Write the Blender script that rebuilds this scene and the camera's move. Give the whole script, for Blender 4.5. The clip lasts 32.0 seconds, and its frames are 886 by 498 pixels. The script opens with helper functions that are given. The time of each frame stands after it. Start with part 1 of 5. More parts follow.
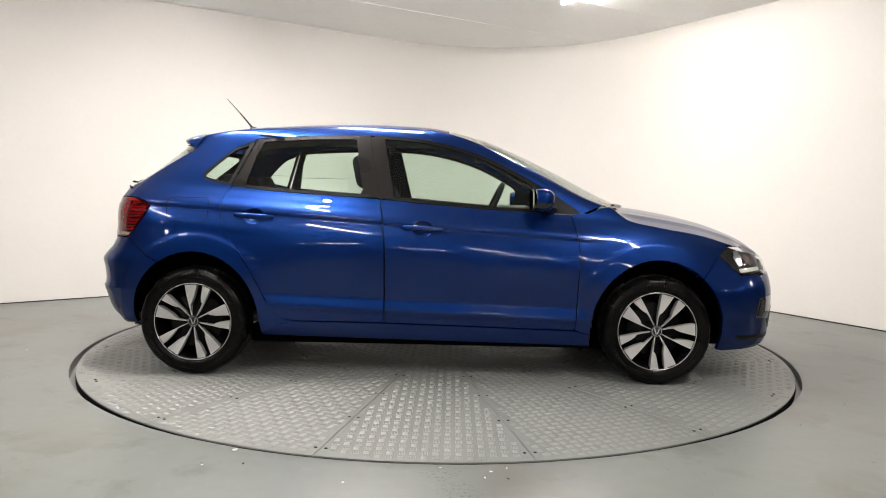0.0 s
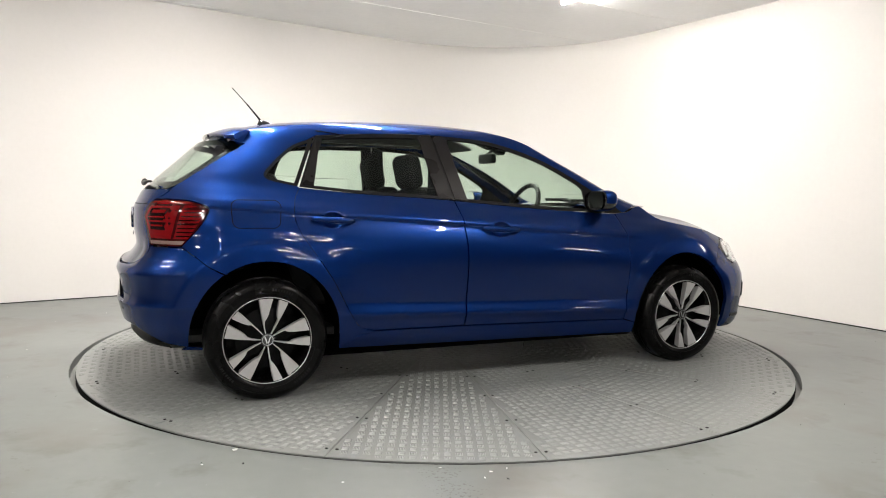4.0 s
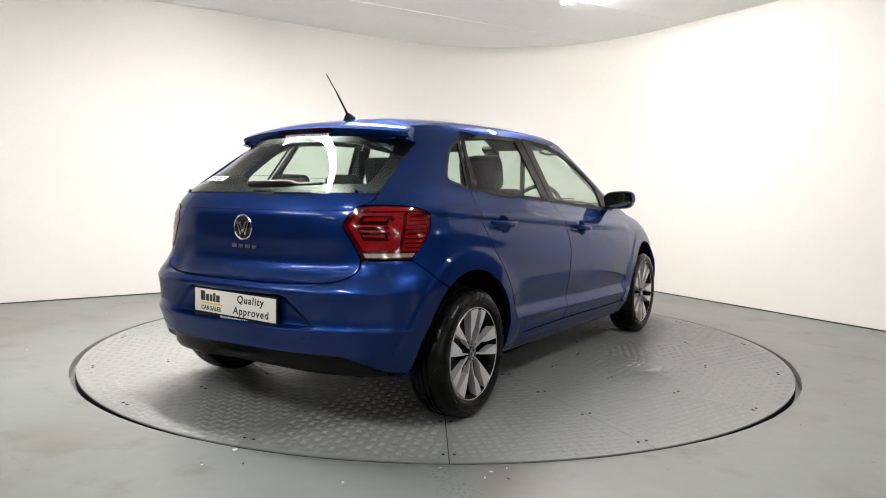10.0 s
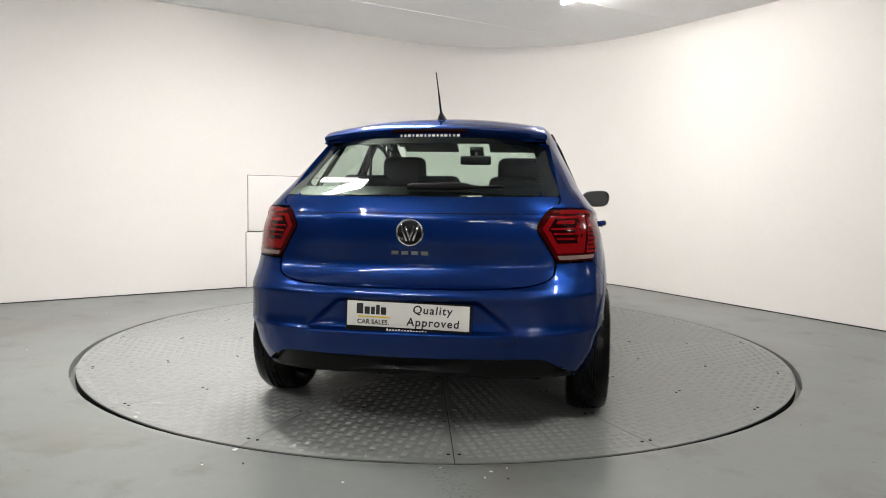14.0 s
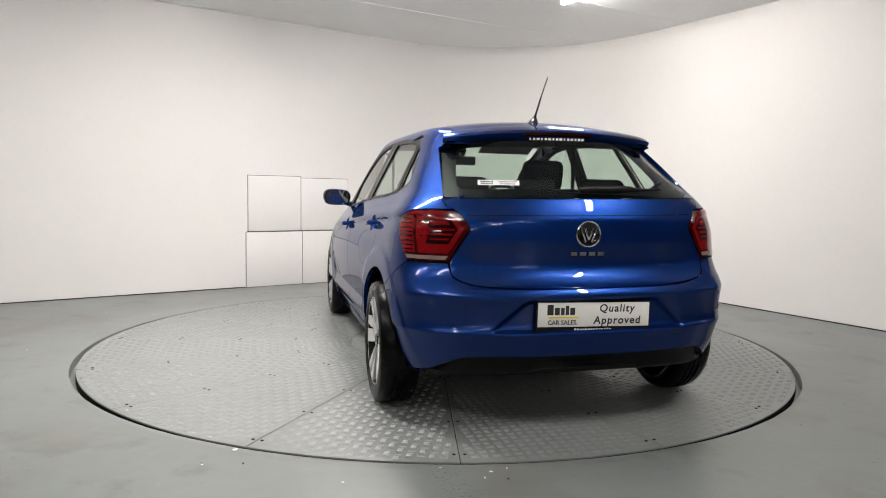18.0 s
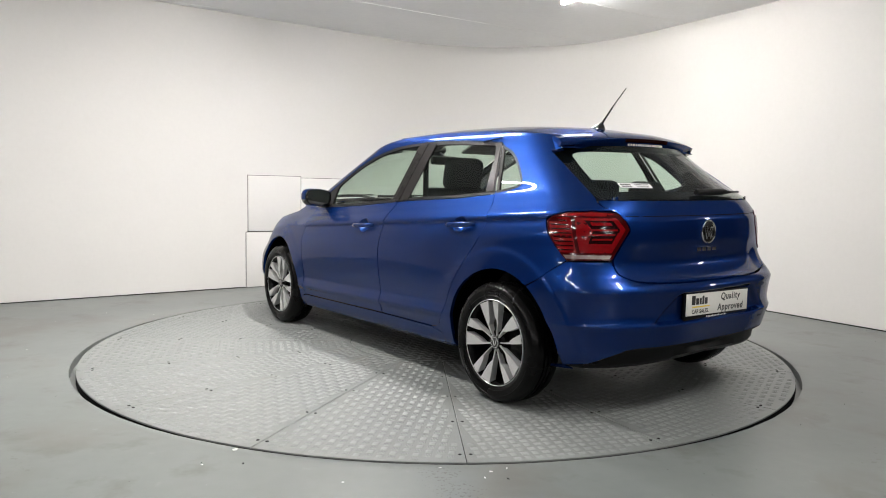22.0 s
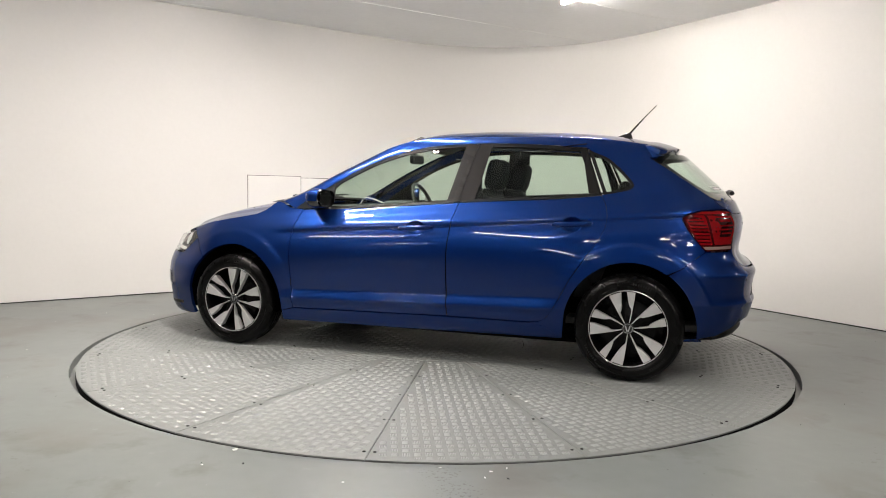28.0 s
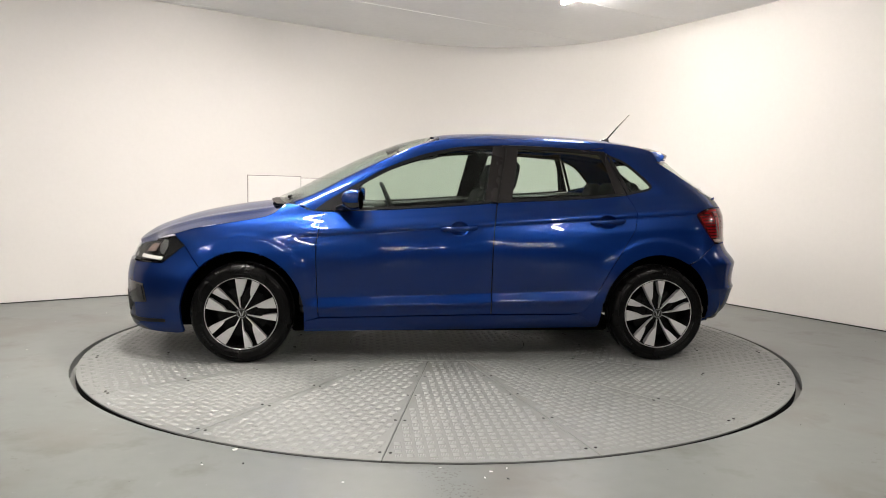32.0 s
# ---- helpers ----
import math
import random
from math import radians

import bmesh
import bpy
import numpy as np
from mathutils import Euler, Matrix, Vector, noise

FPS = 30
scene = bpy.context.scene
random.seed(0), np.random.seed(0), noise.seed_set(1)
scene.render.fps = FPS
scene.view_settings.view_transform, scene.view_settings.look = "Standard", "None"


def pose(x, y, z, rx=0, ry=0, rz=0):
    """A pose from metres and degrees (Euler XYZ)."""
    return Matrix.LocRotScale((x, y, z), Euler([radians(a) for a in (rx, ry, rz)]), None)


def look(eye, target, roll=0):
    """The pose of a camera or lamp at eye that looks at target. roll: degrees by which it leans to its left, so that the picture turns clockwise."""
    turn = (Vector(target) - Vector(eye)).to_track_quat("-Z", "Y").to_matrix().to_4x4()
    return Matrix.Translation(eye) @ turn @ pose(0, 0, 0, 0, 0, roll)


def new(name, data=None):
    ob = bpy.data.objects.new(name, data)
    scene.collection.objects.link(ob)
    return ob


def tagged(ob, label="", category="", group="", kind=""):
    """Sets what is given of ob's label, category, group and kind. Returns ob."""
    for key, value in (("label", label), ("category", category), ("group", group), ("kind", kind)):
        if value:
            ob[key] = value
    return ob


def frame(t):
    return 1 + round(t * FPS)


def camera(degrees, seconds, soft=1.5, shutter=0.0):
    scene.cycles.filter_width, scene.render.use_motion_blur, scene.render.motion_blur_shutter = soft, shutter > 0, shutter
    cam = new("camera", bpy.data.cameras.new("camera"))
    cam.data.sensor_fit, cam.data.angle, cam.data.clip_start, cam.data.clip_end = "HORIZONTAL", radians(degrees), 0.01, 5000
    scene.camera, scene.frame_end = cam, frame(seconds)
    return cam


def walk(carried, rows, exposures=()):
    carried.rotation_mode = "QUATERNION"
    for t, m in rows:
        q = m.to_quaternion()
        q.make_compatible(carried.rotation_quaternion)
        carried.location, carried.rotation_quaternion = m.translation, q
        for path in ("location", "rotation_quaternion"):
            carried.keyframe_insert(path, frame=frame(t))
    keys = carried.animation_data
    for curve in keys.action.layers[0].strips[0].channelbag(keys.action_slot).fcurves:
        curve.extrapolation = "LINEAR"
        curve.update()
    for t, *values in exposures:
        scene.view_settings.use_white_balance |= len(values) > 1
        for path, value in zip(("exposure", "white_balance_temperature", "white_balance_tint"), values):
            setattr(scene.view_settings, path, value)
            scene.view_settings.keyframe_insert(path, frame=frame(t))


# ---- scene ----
# ---- camera: it stands still while the turntable carries the car round ----
cam = camera(63.4, 32.0, 1.0)
EYE = (0.0, -4.942, 1.050)
AIM = Vector((math.sin(radians(0.3245)), math.cos(radians(0.3245)), math.tan(radians(-4.7254))))
STAND = look(EYE, Vector(EYE) + AIM, 1.02)
walk(cam, [(0.0, STAND), (32.0, STAND)],
     exposures=[(0.0, -0.02, 6560, 13), (3.0, 0.06, 6480, 12), (6.0, 0.10, 6440, 12), (9.0, 0.12, 6360, 11), (13.0, -0.10, 6300, 11), (17.0, -0.32, 6260, 13), (22.0, -0.24, 6180, 11), (28.0, -0.22, 6500, 13), (32.0, -0.18, 6550, 13)])

# ---- world and lamps ----
world = bpy.data.worlds.new("world")
scene.world = world
world.use_nodes = True
world.node_tree.nodes["Background"].inputs[0].default_value = (0.9, 0.95, 1.0, 1)
world.node_tree.nodes["Background"].inputs[1].default_value = 0.02

CEIL = 2.767          # height of the ceiling
TURN = radians(35.68)  # direction of the long wall
# ceiling lights over the turntable: x, y, direction, length; and the weaker ones of the hall behind
# the second is an added, unseen batten that evens the light on the walls
LIGHTS = [(1.235, 1.295, -60, .66), (-0.55, 0.46, -60, 1.5), (-1.45, -0.75, -48, 1.5), (1.9, -2.8, -60, .75)]
# here the second is also added out of view, to brighten the tailgate
HALL_LIGHTS = [(-1.35, -4.00, -72, 1.5), (-3.5, -3.0, -60, 1.5), (7.2, -0.7, 0, 1.5), (2.45, -7.35, -60, 1.5), (0.6, -9.0, -60, 1.5),
               (3.9, -9.6, 0, 1.5), (-3.4, -11.2, 0, 1.5), (1.6, -12.4, 0, 1.5), (-6.2, -7.6, -60, 1.5), (5.6, -12.8, 0, 1.5), (-1.2, -14.2, 0, 1.5), (8.5, -5.5, 0, 1.5)]


# ---- materials ----
def material(name):
    m = bpy.data.materials.new(name)
    m.use_nodes = True
    return m, m.node_tree, m.node_tree.nodes["Principled BSDF"]


def node(t, kind, **values):
    n = t.nodes.new(kind)
    for key, v in values.items():
        n.inputs[key.replace("_", " ")].default_value = v
    return n


def plain(name, colour, rough=0.5, metal=0.0, coat=0.0, grain=0.0, scale=40.0, bump=0.0, spread=0.0, spec=0.5):
    """A surface with colour variation at two scales, uneven gloss and fine relief."""
    m, t, b = material(name)
    b.inputs["Metallic"].default_value = metal
    b.inputs["Coat Weight"].default_value = coat
    b.inputs["Coat Roughness"].default_value = 0.03
    b.inputs["Specular IOR Level"].default_value = spec
    at = t.nodes.new("ShaderNodeTexCoord")
    fine = node(t, "ShaderNodeTexNoise", Scale=scale, Detail=6.0)
    wide = node(t, "ShaderNodeTexNoise", Scale=scale * 0.06 + 0.4, Detail=3.0)
    for n in (fine, wide):
        t.links.new(at.outputs["Object"], n.inputs["Vector"])
    both = node(t, "ShaderNodeMath")
    t.links.new(fine.outputs["Fac"], both.inputs[0])
    t.links.new(wide.outputs["Fac"], both.inputs[1])
    ramp = node(t, "ShaderNodeMapRange")
    ramp.inputs["From Min"].default_value, ramp.inputs["From Max"].default_value = 0.6, 1.4
    ramp.inputs["To Min"].default_value, ramp.inputs["To Max"].default_value = 1 - grain, 1 + grain
    t.links.new(both.outputs[0], ramp.inputs["Value"])
    mul = t.nodes.new("ShaderNodeVectorMath")
    mul.operation = "SCALE"
    mul.inputs[0].default_value = colour[:3]
    t.links.new(ramp.outputs[0], mul.inputs["Scale"])
    t.links.new(mul.outputs[0], b.inputs["Base Color"])
    gloss = node(t, "ShaderNodeMapRange")
    gloss.inputs["From Min"].default_value, gloss.inputs["From Max"].default_value = 0.3, 0.7
    gloss.inputs["To Min"].default_value, gloss.inputs["To Max"].default_value = max(rough - spread, 0.01), min(rough + spread, 1)
    t.links.new(wide.outputs["Fac"], gloss.inputs["Value"])
    t.links.new(gloss.outputs[0], b.inputs["Roughness"])
    if bump:
        h = node(t, "ShaderNodeBump", Strength=bump, Distance=0.002)
        t.links.new(fine.outputs["Fac"], h.inputs["Height"])
        t.links.new(h.outputs[0], b.inputs["Normal"])
    return m


def paint(name, colour):
    """Metallic car paint: bright flakes and pigment under a clear coat."""
    m, t, b = material(name)
    t.nodes.remove(b)
    at = t.nodes.new("ShaderNodeTexCoord")
    flake = node(t, "ShaderNodeTexVoronoi", Scale=900.0)
    t.links.new(at.outputs["Object"], flake.inputs["Vector"])
    ramp = node(t, "ShaderNodeMapRange")
    ramp.inputs["To Min"].default_value, ramp.inputs["To Max"].default_value = 0.8, 1.2
    t.links.new(flake.outputs["Color"], ramp.inputs["Value"])
    mul = t.nodes.new("ShaderNodeVectorMath")
    mul.operation = "SCALE"
    mul.inputs[0].default_value = colour
    t.links.new(ramp.outputs[0], mul.inputs["Scale"])
    flakes = node(t, "ShaderNodeBsdfGlossy", Roughness=0.37)
    pigment = t.nodes.new("ShaderNodeBsdfDiffuse")
    for n in (flakes, pigment):
        t.links.new(mul.outputs[0], n.inputs["Color"])
    under = node(t, "ShaderNodeMixShader", Fac=0.18)
    t.links.new(flakes.outputs[0], under.inputs[1])
    t.links.new(pigment.outputs[0], under.inputs[2])
    coat = node(t, "ShaderNodeBsdfGlossy", Roughness=0.003)
    edge = node(t, "ShaderNodeFresnel", IOR=1.42)
    thin = node(t, "ShaderNodeMath")
    thin.operation, thin.inputs[1].default_value = "MULTIPLY", 0.95
    t.links.new(edge.outputs[0], thin.inputs[0])
    top = t.nodes.new("ShaderNodeMixShader")
    t.links.new(thin.outputs[0], top.inputs[0])
    t.links.new(under.outputs[0], top.inputs[1])
    t.links.new(coat.outputs[0], top.inputs[2])
    t.links.new(top.outputs[0], t.nodes["Material Output"].inputs["Surface"])
    return m


def glass(name, tint, gloss=0.045):
    """A thin pane: tinted and clear, with the reflection of its surface."""
    m, t, b = material(name)
    t.nodes.remove(b)
    see = node(t, "ShaderNodeBsdfTransparent")
    see.inputs["Color"].default_value = (*tint, 1)
    shine = node(t, "ShaderNodeBsdfGlossy", Roughness=0.0)
    edge = t.nodes.new("ShaderNodeLayerWeight")
    rise = node(t, "ShaderNodeMath")
    rise.operation, rise.inputs[1].default_value = "POWER", 5.0
    scale = node(t, "ShaderNodeMath")
    scale.operation, scale.inputs[1].default_value, scale.inputs[2].default_value = "MULTIPLY_ADD", 1 - gloss, gloss
    t.links.new(edge.outputs["Facing"], rise.inputs[0])
    t.links.new(rise.outputs[0], scale.inputs[0])
    mix = t.nodes.new("ShaderNodeMixShader")
    t.links.new(scale.outputs[0], mix.inputs[0])
    t.links.new(see.outputs[0], mix.inputs[1])
    t.links.new(shine.outputs[0], mix.inputs[2])
    t.links.new(mix.outputs[0], t.nodes["Material Output"].inputs["Surface"])
    return m


def glow(name, colour, strength):
    m, t, b = material(name)
    b.inputs["Emission Color"].default_value = (*colour, 1)
    b.inputs["Emission Strength"].default_value = strength
    b.inputs["Base Color"].default_value = (0.8, 0.8, 0.8, 1)
    return m


def worn(m, specks):
    """Adds sparse chips and stains to a plain material: (scale, threshold, colour)."""
    t = m.node_tree
    b = t.nodes["Principled BSDF"]
    at = t.nodes.new("ShaderNodeTexCoord")
    for size, limit, colour in specks:
        n = node(t, "ShaderNodeTexNoise", Scale=size, Detail=4.0, Roughness=0.65)
        t.links.new(at.outputs["Object"], n.inputs["Vector"])
        ramp = node(t, "ShaderNodeMapRange")
        soft = 0.03 if size > 10 else 0.14
        ramp.inputs["From Min"].default_value, ramp.inputs["From Max"].default_value = limit, limit + soft
        t.links.new(n.outputs["Fac"], ramp.inputs["Value"])
        mix = t.nodes.new("ShaderNodeMix")
        mix.data_type = "RGBA"
        mix.inputs["B"].default_value = (*colour, 1)
        old = b.inputs["Base Color"].links[0].from_socket
        t.links.new(ramp.outputs[0], mix.inputs["Factor"])
        t.links.new(old, mix.inputs["A"])
        t.links.new(mix.outputs["Result"], b.inputs["Base Color"])
    return m


def scuffed(m, centre, reach, scale, limit, colour):
    """Adds one scuffed patch of small dark chips round a spot."""
    t = m.node_tree
    b = t.nodes["Principled BSDF"]
    at = t.nodes.new("ShaderNodeTexCoord")
    away = t.nodes.new("ShaderNodeVectorMath")
    away.operation = "DISTANCE"
    away.inputs[1].default_value = centre
    t.links.new(at.outputs["Object"], away.inputs[0])
    near = node(t, "ShaderNodeMapRange")
    near.inputs["From Min"].default_value, near.inputs["From Max"].default_value = reach * 0.3, reach
    near.inputs["To Min"].default_value, near.inputs["To Max"].default_value = 0.0, 0.2
    t.links.new(away.outputs["Value"], near.inputs["Value"])
    n = node(t, "ShaderNodeTexNoise", Scale=scale, Detail=3.0, Roughness=0.6)
    t.links.new(at.outputs["Object"], n.inputs["Vector"])
    less = node(t, "ShaderNodeMath")
    less.operation = "SUBTRACT"
    t.links.new(n.outputs["Fac"], less.inputs[0])
    t.links.new(near.outputs[0], less.inputs[1])
    ramp = node(t, "ShaderNodeMapRange")
    ramp.inputs["From Min"].default_value, ramp.inputs["From Max"].default_value = limit, limit + 0.03
    t.links.new(less.outputs[0], ramp.inputs["Value"])
    mix = t.nodes.new("ShaderNodeMix")
    mix.data_type = "RGBA"
    mix.inputs["B"].default_value = (*colour, 1)
    old = b.inputs["Base Color"].links[0].from_socket
    t.links.new(ramp.outputs[0], mix.inputs["Factor"])
    t.links.new(old, mix.inputs["A"])
    t.links.new(mix.outputs["Result"], b.inputs["Base Color"])


WALL = plain("wall_paint", (0.62, 0.608, 0.584), 0.55, grain=0.02, scale=30, bump=0.08, spread=0.08)
CEILING = plain("ceiling_paint", (0.86, 0.86, 0.85), 0.7, grain=0.03, scale=20, bump=0.05)
FLOOR = plain("floor_paint", (0.148, 0.161, 0.154), 0.36, grain=0.07, scale=14, bump=0.10, spread=0.04)
PLATE = plain("tread_plate", (0.165, 0.175, 0.168), 0.38, grain=0.10, scale=22, bump=0.10, spread=0.04)
LUG = plain("tread_lug", (0.200, 0.211, 0.205), 0.40, grain=0.18, scale=25, bump=0.10, spread=0.08)
worn(FLOOR, [(3.1, 0.555, (0.108, 0.113, 0.103)), (34.0, 0.735, (0.42, 0.43, 0.42)), (23.0, 0.715, (0.055, 0.055, 0.05)), (0.8, 0.52, (0.122, 0.121, 0.108)), (7.0, 0.66, (0.19, 0.202, 0.197))])
worn(PLATE, [(5.0, 0.64, (0.150, 0.146, 0.130)), (22.0, 0.70, (0.07, 0.065, 0.06)), (2.0, 0.60, (0.174, 0.168, 0.154)), (40.0, 0.72, (0.36, 0.36, 0.35))])
for spot, reach in (((0.02, -2.36, 0), 0.16), ((0.08, -2.50, 0), 0.18), ((0.14, -2.66, 0), 0.2)):
    scuffed(FLOOR, spot, reach, 70.0, 0.565, (0.085, 0.088, 0.08))
for spot, reach in (((-2.9, -0.9, 0), 0.5), ((2.7, -1.3, 0), 0.6), ((-1.6, -2.3, 0), 0.4), ((1.9, -2.2, 0), 0.5)):
    scuffed(FLOOR, spot, reach, 30.0, 0.60, (0.12, 0.124, 0.116))
RUBBER = plain("black_rubber", (0.006, 0.006, 0.006), 0.62, grain=0.2, scale=60, bump=0.1, spread=0.1, spec=0.3)
TYRE = plain("tyre_rubber", (0.0020, 0.0020, 0.0020), 0.27, grain=0.25, scale=50, bump=0.08, spread=0.05, spec=0.14)
BLUE = paint("blue_metallic_paint", (0.0042, 0.0240, 0.132))
BLACK = plain("black_plastic", (0.005, 0.005, 0.005), 0.42, spec=0.15, grain=0.15, scale=80, bump=0.08, spread=0.06)
GLOSSBLACK = plain("gloss_black", (0.006, 0.006, 0.007), 0.08, coat=0.5, grain=0.1, scale=30)
PILLAR = plain("pillar_film", (0.010, 0.009, 0.0086), 0.30, spec=0.2, grain=0.08, scale=60, spread=0.05)
LINER = plain("arch_liner", (0.002, 0.002, 0.002), 0.9, spec=0.0, grain=0.2, scale=40)
CLOTH = plain("seat_cloth", (0.012, 0.012, 0.013), 0.85, grain=0.25, scale=120, bump=0.3)
TRIM = plain("cabin_trim", (0.014, 0.014, 0.014), 0.6, grain=0.12, scale=80, bump=0.15)
HEADLINER = plain("headliner", (0.11, 0.105, 0.098), 0.9, grain=0.08, scale=90, bump=0.1)
CHROME = plain("chrome", (0.78, 0.79, 0.80), 0.08, metal=1.0, grain=0.03, scale=30)
ALLOY = plain("machined_alloy", (0.60, 0.60, 0.595), 0.36, metal=0.6, grain=0.06, scale=70, spread=0.05)
WHEELBLACK = plain("wheel_black", (0.003, 0.003, 0.003), 0.25, spec=0.12, grain=0.15, scale=40)
DISC = plain("brake_disc", (0.22, 0.21, 0.20), 0.4, metal=0.8, grain=0.2, scale=60)
GLASS = glass("window_glass", (0.76, 0.86, 0.79))
CLEAR = glass("clear_lens", (0.97, 0.98, 0.98))
REDLENS = plain("red_lens", (0.035, 0.001, 0.0015), 0.10, spec=0.2, coat=0.35, grain=0.12, scale=50)
REDBRIGHT = plain("red_lens_bright", (0.17, 0.003, 0.0045), 0.12, spec=0.2, coat=0.35, grain=0.12, scale=70)
REDDARK = plain("red_lens_dark", (0.014, 0.0007, 0.001), 0.12, spec=0.2, coat=0.35, grain=0.2, scale=50)
FOGLENS = plain("fog_lens", (0.018, 0.019, 0.022), 0.2, coat=0.3, grain=0.15, scale=60)
BORDER = plain("glass_print", (0.003, 0.003, 0.0035), 0.3, spec=0.1, grain=0.1, scale=60)
SMOKE = plain("lamp_smoke", (0.20, 0.145, 0.13), 0.12, coat=0.4, grain=0.15, scale=60)
PLATEWHITE = plain("plate_white", (0.74, 0.73, 0.68), 0.35, coat=0.4, grain=0.03, scale=60)
YELLOW = plain("print_yellow", (0.75, 0.55, 0.03), 0.4)
PRINT = plain("print_black", (0.02, 0.02, 0.02), 0.4)
WHITEPRINT = plain("print_white", (0.8, 0.8, 0.8), 0.4)
MIRROR = plain("mirror_glass", (0.85, 0.86, 0.87), 0.02, metal=1.0)
PANELWHITE = plain("panel_paint", (0.62, 0.608, 0.588), 0.5, grain=0.02, scale=30, bump=0.05)
GAP = plain("gap_black", (0.005, 0.005, 0.005), 0.8, spec=0.05)
TUBE = glow("tube_light", (1.0, 0.935, 0.86), 485.0)
HALLTUBE = glow("hall_tube_light", (1.0, 0.95, 0.89), 185.0)
HALL = plain("hall_wall", (0.05, 0.05, 0.05), 0.7, grain=0.1, scale=6)


# ---- mesh helpers ----
def finish(bm, angle=32):
    for f in bm.faces:
        f.smooth = True
    lim = radians(angle)
    for e in bm.edges:
        e.smooth = not (len(e.link_faces) == 2 and e.calc_face_angle(0) > lim)


def part(name, bm, mat, parent=None, label="", angle=32):
    """Links a bmesh as one mesh object under a thing or part."""
    finish(bm, angle)
    me = bpy.data.meshes.new(name)
    bm.to_mesh(me)
    bm.free()
    me.materials.append(mat)
    ob = new(name, me)
    if parent is not None:
        ob.parent = parent
    if label:
        ob["label"] = label
    return ob


def thing(name, at, label, category, group="", kind=""):
    ob = new(name)
    ob.matrix_basis = at
    return tagged(ob, label, category, group, kind)


def box(sx, sy, sz, at=(0, 0, 0), bevel=0.0, m=None, segments=2):
    bm = bmesh.new()
    bmesh.ops.create_cube(bm, size=1.0)
    bmesh.ops.scale(bm, vec=(sx, sy, sz), verts=bm.verts)
    if bevel:
        bmesh.ops.bevel(bm, geom=bm.edges[:], offset=bevel, segments=segments, profile=0.5, affect="EDGES")
    bmesh.ops.translate(bm, vec=at, verts=bm.verts)
    if m is not None:
        bm.transform(m)
    return bm


def join(*bms):
    me = bpy.data.meshes.new("join")
    out = bmesh.new()
    for b in bms:
        b.to_mesh(me)
        out.from_mesh(me)
        b.free()
    bpy.data.meshes.remove(me)
    return out


def rod(points, r, sides=8, caps=True, taper=None):
    """A round bar along a polyline; taper gives the radius factor at each point."""
    bm = bmesh.new()
    pts = [Vector(p) for p in points]
    rings = []
    for i, p in enumerate(pts):
        d = (pts[min(i + 1, len(pts) - 1)] - pts[max(i - 1, 0)]).normalized()
        u = d.cross(Vector((0, 0, 1)) if abs(d.z) < 0.9 else Vector((1, 0, 0))).normalized()
        v = d.cross(u)
        k = r * (taper[i] if taper else 1)
        rings.append([bm.verts.new(p + u * k * math.cos(a) + v * k * math.sin(a)) for a in [2 * math.pi * j / sides for j in range(sides)]])
    for a, b in zip(rings, rings[1:]):
        for j in range(sides):
            bm.faces.new((a[j], a[(j + 1) % sides], b[(j + 1) % sides], b[j]))
    if caps:
        bm.faces.new(rings[0][::-1])
        bm.faces.new(rings[-1])
    bmesh.ops.recalc_face_normals(bm, faces=bm.faces[:])
    return bm


def lathe(profile, steps=64, axis="y"):
    """A turned body: profile of (radius, along)."""
    bm = bmesh.new()
    rings = []
    for r, h in profile:
        ring = []
        for j in range(steps):
            a = 2 * math.pi * j / steps
            ring.append(bm.verts.new((r * math.cos(a), h, r * math.sin(a)) if axis == "y" else (r * math.cos(a), r * math.sin(a), h)))
        rings.append(ring)
    for a, b in zip(rings, rings[1:]):
        for j in range(steps):
            bm.faces.new((a[j], a[(j + 1) % steps], b[(j + 1) % steps], b[j]))
    bmesh.ops.remove_doubles(bm, verts=bm.verts[:], dist=1e-6)
    bmesh.ops.recalc_face_normals(bm, faces=bm.faces[:])
    return bm


def extrude(poly, z0, z1, bevel=0.0):
    """A flat plate of outline poly, from z0 up to z1."""
    bm = bmesh.new()
    low = [bm.verts.new((x, y, z0)) for x, y in poly]
    top = [bm.verts.new((x, y, z1)) for x, y in poly]
    bm.faces.new(top)
    bm.faces.new(low[::-1])
    n = len(poly)
    for i in range(n):
        bm.faces.new((low[i], low[(i + 1) % n], top[(i + 1) % n], top[i]))
    bmesh.ops.recalc_face_normals(bm, faces=bm.faces[:])
    if bevel:
        bmesh.ops.bevel(bm, geom=[e for e in bm.edges if all(v.co.z > z1 - 1e-6 for v in e.verts)], offset=bevel, segments=2, affect="EDGES")
    return bm


def text(words, size, mat, parent, m, spacing=1.0, shear=0.0, name="lettering"):
    cu = bpy.data.curves.new("lettering", "FONT")
    cu.body, cu.size, cu.align_x, cu.align_y = words, size, "CENTER", "CENTER"
    cu.space_character, cu.extrude, cu.shear, cu.offset = spacing, 0.0004, shear, size * 0.019
    tmp = new("tmp", cu)
    bpy.context.view_layer.update()
    me = bpy.data.meshes.new_from_object(tmp.evaluated_get(bpy.context.evaluated_depsgraph_get()))
    bpy.data.objects.remove(tmp)
    bpy.data.curves.remove(cu)
    me.transform(m)
    me.materials.clear()
    me.materials.append(mat)
    ob = new(name, me)
    ob.parent = parent
    return ob


